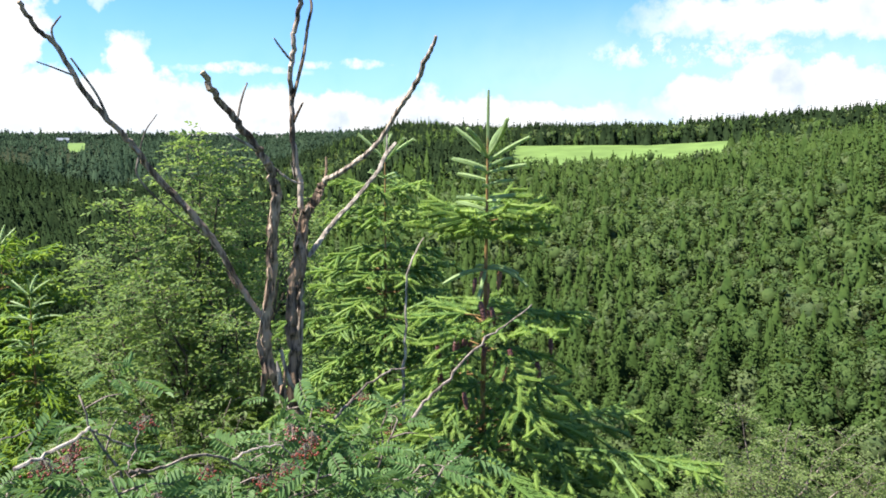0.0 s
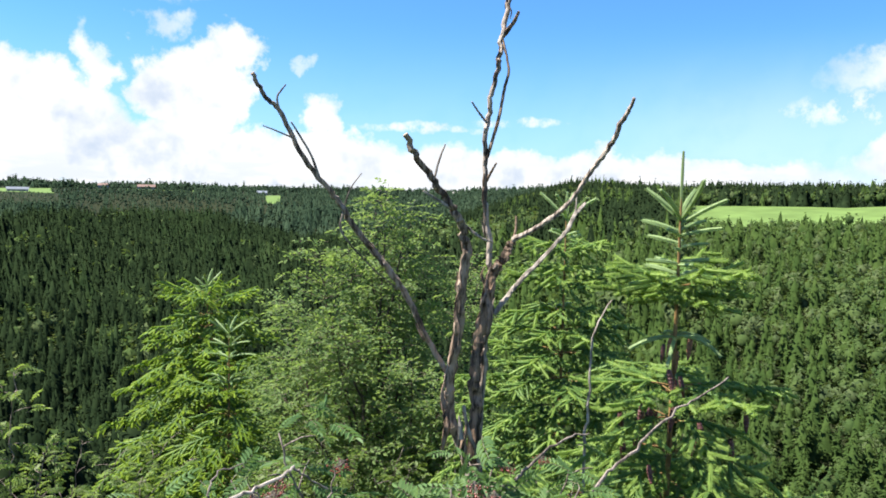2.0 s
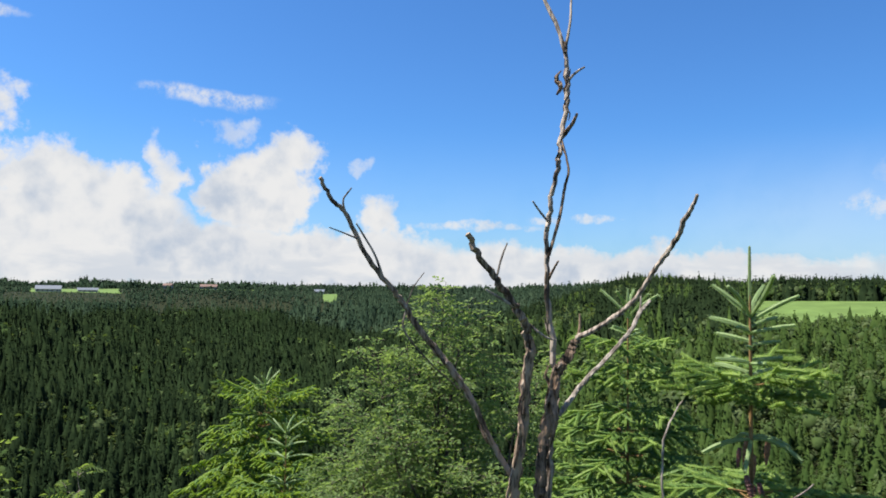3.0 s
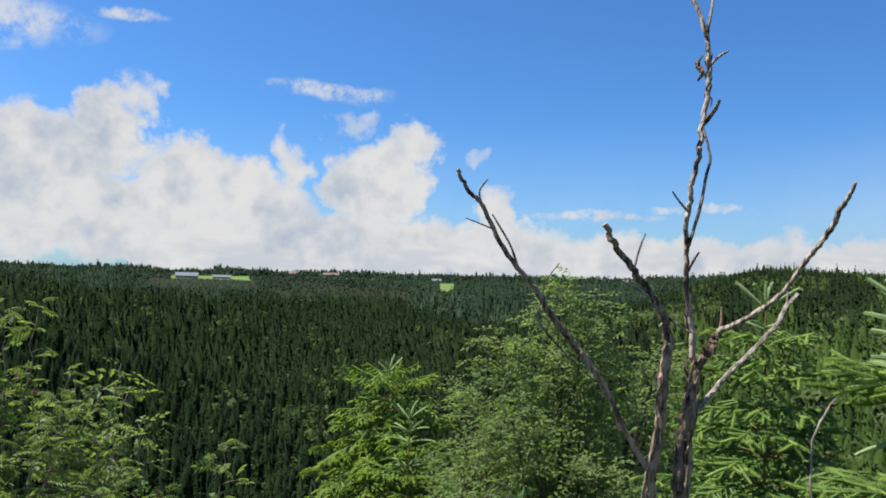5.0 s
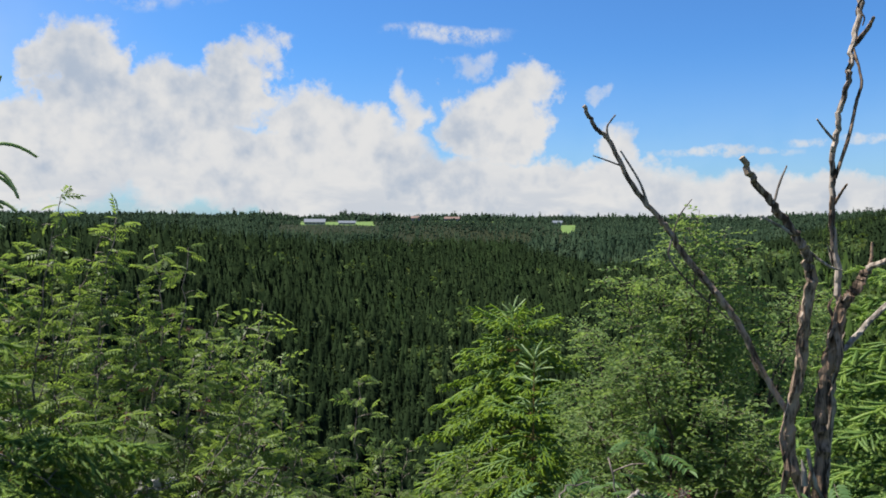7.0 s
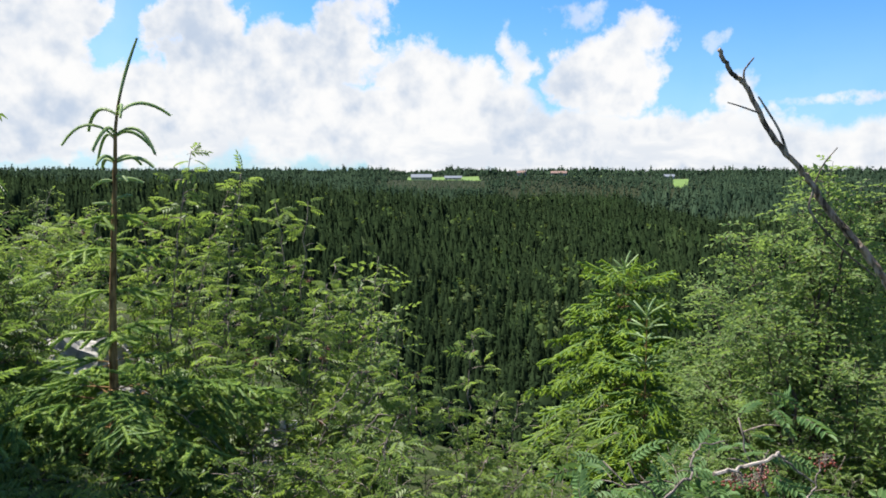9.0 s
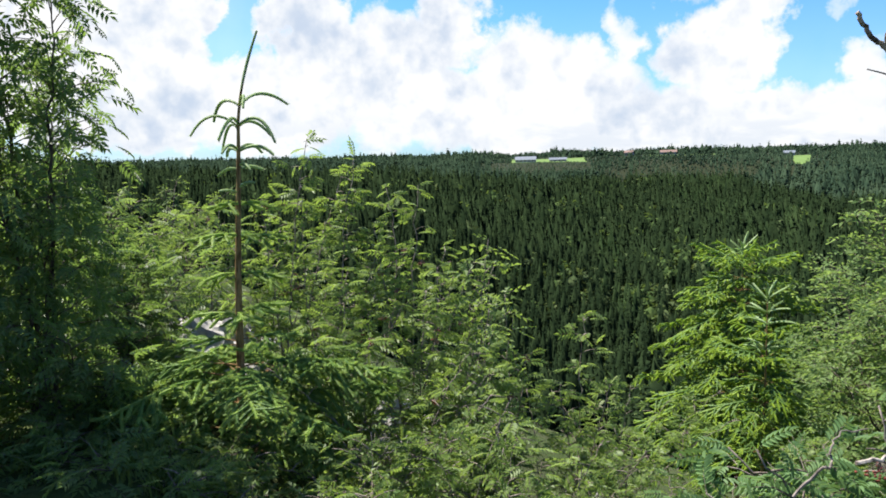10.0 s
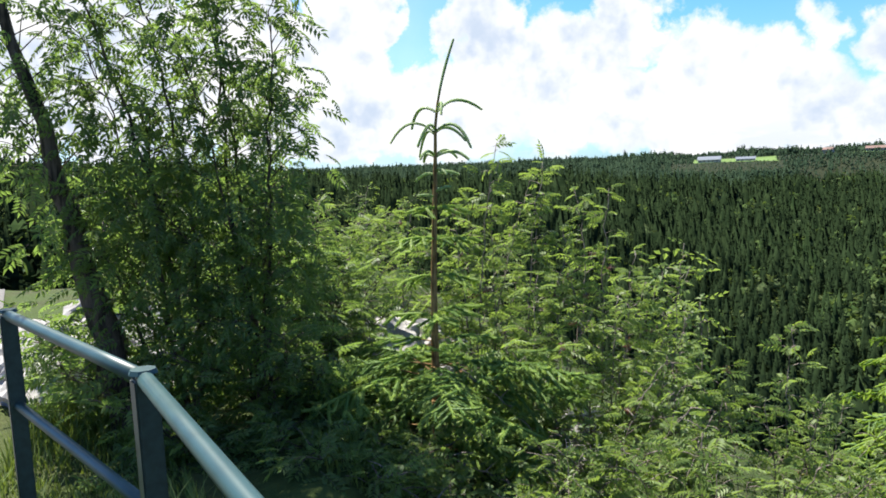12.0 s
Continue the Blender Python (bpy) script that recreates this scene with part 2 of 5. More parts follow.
def gravel_material():
    m, n, shader, out = material("pale gravel", 0.95, 0.0, 0.15)
    here = n.add("ShaderNodeNewGeometry").outputs["Position"]
    stones = n.add("ShaderNodeTexVoronoi", {}, Vector=here, Scale=45.0)
    dust = n.noise(here, 1.3, 5.0)
    grit = n.mix(stones.outputs["Distance"], (0.17, 0.16, 0.15, 1), (0.09, 0.085, 0.08, 1))
    n.put(shader.inputs["Base Color"], n.mix(n.math("MULTIPLY", dust, 0.7), grit, (0.18, 0.17, 0.155, 1)))
    n.put(shader.inputs["Normal"], n.add("ShaderNodeBump", {}, Height=stones.outputs["Distance"], Strength=0.6, Distance=0.02).outputs[0])
    return m


GROUND, GRAVEL = ground_material(), gravel_material()


# ---- mesh helpers ----
class Soup:
    """Gathers points and faces, and makes one mesh of them."""

    def __init__(self):
        self.points, self.faces, self.count, self.swell = [], [], 0, []

    def add(self, points, faces, slot=0):
        points, faces = np.asarray(points, float), np.asarray(faces, int)
        self.points.append(points)
        self.faces.append((faces + self.count, slot))
        self.count += len(points)

    def mesh(self, name, materials, smooth=False):
        me = bpy.data.meshes.new(name)
        points = np.concatenate(self.points)
        loops = np.concatenate([f.ravel() for f, _ in self.faces])
        sizes = np.concatenate([np.full(len(f), f.shape[1]) for f, _ in self.faces])
        slots = np.concatenate([np.full(len(f), s) for f, s in self.faces])
        me.vertices.add(len(points))
        me.vertices.foreach_set("co", points.ravel())
        me.loops.add(len(loops))
        me.loops.foreach_set("vertex_index", loops.astype(np.int32))
        me.polygons.add(len(sizes))
        me.polygons.foreach_set("loop_start", (np.cumsum(sizes) - sizes).astype(np.int32))
        me.polygons.foreach_set("loop_total", sizes.astype(np.int32))
        me.polygons.foreach_set("material_index", slots.astype(np.int32))
        me.polygons.foreach_set("use_smooth", np.full(len(sizes), bool(smooth or self.swell)))
        for m in materials:
            me.materials.append(m)
        me.update(calc_edges=True)
        if self.swell:
            me.normals_split_custom_set_from_vertices(np.concatenate(self.swell).astype(np.float32))
        return me


def thing(name, place, label, category, group="", kind="", data=None):
    ob = new(name, data)
    ob.location = place
    ob.empty_display_size = 0.2
    return tagged(ob, label, category, group, kind)


def part(name, mesh, parent, label="", m=None):
    """One mesh as a part of a thing, at m in the thing's own space."""
    ob = new(name, mesh)
    ob.parent = parent
    if m is not None:
        ob.matrix_basis = m
    return tagged(ob, label)


def spline(points, steps):
    """A smooth line through a few points."""
    p = np.asarray(points, float)
    if len(p) < 3:
        return np.linspace(p[0], p[-1], steps * max(1, len(p) - 1) + 1)
    q = np.vstack([2 * p[0] - p[1], p, 2 * p[-1] - p[-2]])
    out = []
    for k in range(1, len(q) - 2):
        t = np.linspace(0, 1, steps, endpoint=False)[:, None]
        a, b, c, d = q[k - 1], q[k], q[k + 1], q[k + 2]
        out.append(0.5 * (2 * b + (c - a) * t + (2 * a - 5 * b + 4 * c - d) * t ** 2 + (3 * b - a - 3 * c + d) * t ** 3))
    return np.vstack([*out, p[-1:]])


def tube(soup, line, radii, sides=7, slot=0, rough=0.0, rng=None):
    """Sweeps an uneven ring along a line; the ends are closed."""
    line = np.asarray(line, float)
    n = len(line)
    radii = np.interp(np.linspace(0, 1, n), np.linspace(0, 1, len(radii)), radii)
    way = np.gradient(line, axis=0)
    way /= np.linalg.norm(way, axis=1)[:, None] + 1e-9
    side = np.cross(way[0], (0.31, 0.9, 0.3))
    ring = np.linspace(0, 2 * math.pi, sides, endpoint=False)
    uneven = np.ones(sides) if rng is None else 1 + rough * rng.uniform(-1, 1, sides)
    points = []
    for k in range(n):
        side = side - way[k] * side.dot(way[k])
        side /= np.linalg.norm(side) + 1e-9
        up = np.cross(way[k], side)
        wob = uneven if rng is None else uneven * (1 + 0.5 * rough * rng.uniform(-1, 1, sides))
        points.append(line[k] + radii[k] * wob[:, None] * (np.cos(ring)[:, None] * side + np.sin(ring)[:, None] * up))
    points.append(line[:1]), points.append(line[-1:] + way[-1:] * radii[-1] * 0.4)
    a = np.arange(sides)
    b = (a + 1) % sides
    quads = np.vstack([np.stack([k * sides + a, k * sides + b, (k + 1) * sides + b, (k + 1) * sides + a], 1) for k in range(n - 1)])
    first, last = n * sides, n * sides + 1
    caps = np.vstack([np.stack([np.full(sides, first), b, a], 1), np.stack([np.full(sides, last), (n - 1) * sides + a, (n - 1) * sides + b], 1)])
    base = soup.count
    soup.add(np.vstack(points), quads, slot)
    soup.faces.append((caps + base, slot))


def box(soup, low, high, slot=0):
    x0, y0, z0 = low
    x1, y1, z1 = high
    p = [(x, y, z) for z in (z0, z1) for x, y in ((x0, y0), (x1, y0), (x1, y1), (x0, y1))]
    soup.add(p, [(0, 3, 2, 1), (4, 5, 6, 7), (0, 1, 5, 4), (1, 2, 6, 5), (2, 3, 7, 6), (3, 0, 4, 7)], slot)


# ---- the lie of the land ----
BEAR = [-180, -100, -60, -32, -20, -15, -5, -3, 0, 5, 10, 13, 18, 24, 28, 31, 35, 38.5, 41, 45, 50, 57, 65, 85, 100, 120, 180]
VALLEY_AT = [90, 90, 85, 95, 110, 115, 125, 127, 130, 135, 140, 143, 148, 154, 158, 160, 165, 165, 164, 162, 160, 152, 145, 120, 100, 90, 90]
VALLEY_Z = [0, 0, -35, -52, -56, -58, -61, -61, -62, -63, -64, -65, -66, -67, -68, -69, -70, -70, -69, -68, -66, -61, -55, -30, -10, -1, 0]
RIM_AT = [300, 300, 320, 350, 400, 425, 440, 445, 450, 460, 470, 480, 490, 500, 570, 640, 660, 640, 520, 480, 450, 430, 420, 380, 350, 300, 300]
RIM_Z = [0, 0, 7, 0, -10, -12.5, -12, -10, -11, -16, -24, -31, -42, -46, -39, -31, -29, -33, -32, -28, -23.5, -21, -19.5, -12, -4, 0, 0]
FAR_Z = [0, 0, 10, 9, 2.5, -2, -3, -1, 1, 1, 1, 1, 1, 1, 1, 1, 1, 1, 1, 1, 1, 1, 1, -6, -3, 0, 0]
rng = np.random.default_rng(7)
WAVES = [(rng.uniform(0, 6.28), rng.uniform(0.7, 1.4), rng.uniform(0, 6.28)) for _ in range(9)]


def ease(x):
    x = np.clip(x, 0, 1)
    return x * x * (3 - 2 * x)


def rolling(x, y, size):
    total = np.zeros_like(x)
    for k, (turn, stretch, phase) in enumerate(WAVES):
        f = 2 * math.pi / (size * stretch / (1 + 0.35 * k))
        total += np.sin((x * math.cos(turn) + y * math.sin(turn)) * f + phase) / (1 + 0.35 * k)
    return total / 3.0


def land(x, y):
    """Height of the ground."""
    x, y = np.asarray(x, float), np.asarray(y, float)
    r, b = np.hypot(x, y) + 1e-6, np.degrees(np.arctan2(-x, y))
    at, deep = np.interp(b, BEAR, VALLEY_AT), np.interp(b, BEAR, VALLEY_Z)
    rim, rim_z, far = np.interp(b, BEAR, RIM_AT), np.interp(b, BEAR, RIM_Z), np.interp(b, BEAR, FAR_Z)
    down = deep * ease(r / at * 0.92 + 0.04) ** 0.85
    t = np.clip((r - at) / (rim - at), 0, 1)
    up = deep + (rim_z - deep) * (0.35 * t + 0.65 * ease(t))
    shelf = rim_z + (far - rim_z) * ease((r - rim) / 130.0)
    # behind the spurs the land dips and then climbs to a farmed plateau
    plateau = np.interp(r, [650, 760, 850, 960, 1150, 1600, 4600], [-33, -23, -16, -8.5, -4.5, -2, -2])
    dip = rim_z - 15.0 * ease((r - rim) / 90.0)
    dip = dip + (plateau - dip) * ease((r - rim - 60) / 190.0)
    share = np.interp(b, [4, 14, 66, 84], [0.0, 1.0, 1.0, 0.0])
    beyond = shelf + (dip - shelf) * share
    out = np.where(r < at, down, np.where(r < rim, up, beyond))
    out = out + rolling(x, y, 330.0) * 6.0 * ease((r - 60) / 150) * ease(np.abs(r - rim) / 120 + 0.12) * np.where(r > rim, 0.3, 1.0)
    edge = 0.75 + 0.45 * np.maximum(0, -x - 3.5)
    near = -0.62 * np.maximum(0, y - edge) + 0.05 * rolling(x, y, 2.5)
    w = ease((r - 8) / 32)
    return near * (1 - w) + out * w


def ground_at(x, y):
    return float(land(np.array([x]), np.array([y]))[0])


def build_ground():
    turns, rings = 240, np.concatenate([[0.15], np.geomspace(0.4, 4600, 150)])
    a = np.linspace(0, 2 * math.pi, turns, endpoint=False)
    x, y = (rings[:, None] * np.sin(a)).ravel(), (rings[:, None] * np.cos(a)).ravel()
    points = np.stack([x, y, land(x, y)], 1)
    i = np.arange(turns)
    j = (i + 1) % turns
    faces = np.vstack([np.stack([k * turns + i, k * turns + j, (k + 1) * turns + j, (k + 1) * turns + i], 1)[:, ::-1] for k in range(len(rings) - 1)])
    soup = Soup()
    soup.add(points, faces)
    soup.faces.append((np.array([list(range(turns))[::-1]]), 0))
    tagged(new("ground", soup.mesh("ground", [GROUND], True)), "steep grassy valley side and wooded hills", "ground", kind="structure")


def draped(name, corners, lift, mat, label, category, steps=24):
    """A patch of another surface that follows the ground. corners: four places, in turn."""
    c = np.asarray(corners, float)
    u, v = np.meshgrid(np.linspace(0, 1, steps), np.linspace(0, 1, steps))
    u, v = u.ravel()[:, None], v.ravel()[:, None]
    p = (1 - u) * (1 - v) * c[0] + u * (1 - v) * c[1] + u * v * c[2] + (1 - u) * v * c[3]
    p = p + 0.02 * np.abs(c[2] - c[0]).max() * np.stack([np.sin(v[:, 0] * 9 + 1), np.sin(u[:, 0] * 8)], 1) * 0.5
    z = land(p[:, 0], p[:, 1]) + lift
    k = np.arange(steps - 1)
    a = (k[:, None] * steps + k[None]).ravel()
    soup = Soup()
    soup.add(np.column_stack([p, z]), np.stack([a, a + 1, a + steps + 1, a + steps], 1))
    return tagged(new(name, soup.mesh(name, [mat], True)), label, category, kind="structure")


def spot(bearing, r):
    b = radians(bearing)
    return (-math.sin(b) * r, math.cos(b) * r)


FIELDS = [("field", [spot(-20.5, 455), spot(-5.0, 425), spot(-4.6, 560), spot(-21.5, 540)], "bright green field on the far hill"),
          ("meadow", [spot(46.5, 960), spot(41.0, 960), spot(41.0, 1150), spot(46.5, 1150)], "green farm meadow on the far plateau"),
          ("meadow", [spot(26.7, 850), spot(25.7, 850), spot(25.6, 1000), spot(26.8, 1000)], "small green clearing in the forest"),
          ("meadow", [spot(36.5, 1120), spot(31.0, 1120), spot(31.0, 1190), spot(36.5, 1190)], "pale strip of farmland")]


# ---- the woods ----
def rounded(p, f, swell, soft=0.8):
    """Turns the faces outwards and rounds off the shading, as a crown of many leaves is shaded."""
    n = np.cross(p[f[:, 1]] - p[f[:, 0]], p[f[:, 2]] - p[f[:, 0]])
    n /= np.linalg.norm(n, axis=1)[:, None] + 1e-12
    swell = swell / (np.linalg.norm(swell, axis=1)[:, None] + 1e-9)
    back = (n * swell[f].mean(1)).sum(1) < 0
    f = np.where(back[:, None], f[:, ::-1], f)
    n = np.where(back[:, None], -n, n)
    own = np.zeros_like(p)
    for c in range(3):
        np.add.at(own, f[:, c], n)
    own /= np.linalg.norm(own, axis=1)[:, None] + 1e-9
    q = soft * swell + (1.06 - soft) * own
    return p, f, q / (np.linalg.norm(q, axis=1)[:, None] + 1e-9)


def conifer_shape(boughs, seed, wide=0.26, leaf=0.05, simple=False):
    """A spruce one metre high: a dark core and many drooping boughs in loose tiers."""
    r = np.random.default_rng(seed)
    soup = Soup()
    sides = 4 if simple else 6
    ring = np.arange(sides) * 2 * math.pi / sides
    rows = []
    for h, w in ((0.02, 0.88), (0.35, 0.68), (0.68, 0.37)) if simple else ((0.02, 0.60), (0.35, 0.44), (0.68, 0.22)):
        rows.append(np.stack([wide * w * np.cos(ring) * r.uniform(0.75, 1.1, sides), wide * w * np.sin(ring) * r.uniform(0.75, 1.1, sides), h + r.uniform(-0.04, 0.04, sides)], 1))
    core = np.vstack([*rows, [(0, 0, 0.94)]])
    k = np.arange(sides)
    n = (k + 1) % sides
    faces = np.stack([k, n, np.full(sides, 3 * sides)], 1) if simple else np.vstack([np.stack([a + k, a + n, a + sides + n], 1) for a in (0, sides)] + [np.stack([a + k, a + sides + n, a + sides + k], 1) for a in (0, sides)] + [np.stack([2 * sides + k, 2 * sides + n, np.full(sides, 3 * sides)], 1)])
    soup.add(core, faces)
    h = 1 - r.uniform(0.0, 1.0, boughs) ** 0.7 * 0.95
    turn = np.arange(boughs) * 2.4 + r.uniform(-0.5, 0.5, boughs)
    reach = wide * (1 - h) ** 0.80 * r.uniform(0.72, 1.12, boughs) + 0.008
    out = np.stack([np.cos(turn), np.sin(turn), np.zeros(boughs)], 1)
    side = np.stack([-np.sin(turn), np.cos(turn), np.zeros(boughs)], 1)
    up = np.array([0, 0, 1])
    inner = 0.45 if simple else 0.66
    root = out * (reach * inner)[:, None] + up * (h + 0.35 * leaf)[:, None]
    tip = out * reach[:, None] + up * (h - r.uniform(-0.1, 0.45, boughs) * (reach * 0.55 + leaf * 0.3))[:, None]
    w = side * (leaf * r.uniform(0.5, 1.1, boughs) * (0.5 + 0.7 * (1 - h)))[:, None]
    points = np.stack([root + w, tip, root - w], 1).reshape(-1, 3)
    soup.add(points, np.arange(3 * boughs).reshape(-1, 3))
    p = np.concatenate(soup.points)
    swell = np.stack([p[:, 0], p[:, 1], np.zeros(len(p))], 1)
    swell /= np.linalg.norm(swell, axis=1)[:, None] + 1e-6
    swell = swell * 0.70 + (0, 0, 0.80) + 0.24 * r.normal(size=p.shape)
    return rounded(p, np.concatenate([f for f, _ in soup.faces]), swell, 0.68)


def broadleaf_shape(clumps, seed, size=0.06):
    """A leafy crown one metre high: an uneven core and many small tilted clumps of leaves."""
    r = np.random.default_rng(seed)
    lobes = r.normal(size=(8, 3)) + (0, 0, 0.3)
    lobes /= np.linalg.norm(lobes, axis=1)[:, None]
    half = np.array((0.34, 0.34, 0.46))

    def reach(v):
        return 0.70 + 0.40 * np.clip((v @ lobes.T).max(1), 0, 1) ** 4

    ico = bmesh.new()
    bmesh.ops.create_icosphere(ico, subdivisions=1, radius=1.0)
    cv = np.array([q.co[:] for q in ico.verts])
    cf = np.array([[q.index for q in g.verts] for g in ico.faces])
    ico.free()
    core = cv * reach(cv)[:, None] * 0.58 * half + (0, 0, 0.54)
    v = r.normal(size=(clumps, 3))
    v /= np.linalg.norm(v, axis=1)[:, None]
    centre = v * reach(v)[:, None] * r.uniform(0.80, 1.04, clumps)[:, None] * half + (0, 0, 0.54)
    face = v + 0.7 * r.normal(size=(clumps, 3))
    face /= np.linalg.norm(face, axis=1)[:, None]
    a = np.cross(face, r.normal(size=(clumps, 3)))
    a /= np.linalg.norm(a, axis=1)[:, None]
    b = np.cross(face, a)
    s = size * r.uniform(0.6, 1.35, clumps)[:, None]
    points = np.stack([centre + a * s, centre - a * s * 0.6 + b * s * 0.8, centre - a * s * 0.5 - b * s * 0.8], 1).reshape(-1, 3)
    swell = np.vstack([cv, np.repeat(v + 0.2 * r.normal(size=(clumps, 3)), 3, axis=0)]) + (0, 0, 0.45)
    return rounded(np.vstack([core, points]), np.vstack([cf, np.arange(3 * clumps).reshape(-1, 3) + len(core)]), swell, 0.56)


def stand(shapes, places, heights, widths, seed):
    """Many trees joined: one of the shapes at each place."""
    r = np.random.default_rng(seed)
    soup = Soup()
    pick = r.integers(0, len(shapes), len(places))
    for k, (p, f, q) in enumerate(shapes):
        at, h, w = places[pick == k], heights[pick == k], widths[pick == k]
        if not len(at):
            continue
        turn = r.uniform(0, 6.28, len(at))
        c, s = np.cos(turn)[:, None], np.sin(turn)[:, None]
        x = (p[None, :, 0] * c - p[None, :, 1] * s) * (h * w)[:, None]
        y = (p[None, :, 0] * s + p[None, :, 1] * c) * (h * w)[:, None]
        z = p[None, :, 2] * h[:, None]
        points = np.stack([x, y, z], 2) + at[:, None, :]
        bent = np.stack([q[None, :, 0] * c - q[None, :, 1] * s, q[None, :, 0] * s + q[None, :, 1] * c, np.broadcast_to(q[None, :, 2], (len(at), len(q)))], 2)
        soup.swell.append(bent.reshape(-1, 3))
        faces = f[None] + (np.arange(len(at)) * len(p))[:, None, None]
        soup.add(points.reshape(-1, 3), faces.reshape(-1, 3))
    return soup


def in_field(x, y):
    hit = np.zeros(len(x), bool)
    for _, corners, _ in FIELDS:
        c = np.asarray(corners)
        inside = np.ones(len(x), bool)
        turn = np.sign(np.cross(c[1] - c[0], c[2] - c[1]))
        for k in range(4):
            e, q = c[(k + 1) % 4] - c[k], c[k]
            inside &= (e[0] * (y - q[1]) - e[1] * (x - q[0])) * turn > 0
        hit |= inside
    return hit


FOLDS = np.arange(75.0, 2400.0, 6.0)
TURNS = np.arange(-40.0, 104.0, 1.0)
fold_b, fold_r = np.meshgrid(TURNS, FOLDS, indexing="ij")
fold_z = land(-np.sin(np.radians(fold_b)) * fold_r, np.cos(np.radians(fold_b)) * fold_r)
SKYLINE = np.maximum.accumulate((fold_z + 2.0 - 1.6) / fold_r, axis=1)


def in_sight(dist, b, top):
    """Whether a tree stands out above the folds of land before it, as seen from the railing."""
    i = np.clip(np.round(b + 40).astype(int), 0, len(TURNS) - 1)
    j = np.clip(((dist - 75 - 14) / 6).astype(int), 0, len(FOLDS) - 1)
    return (top - 1.6) / dist > SKYLINE[i, j]


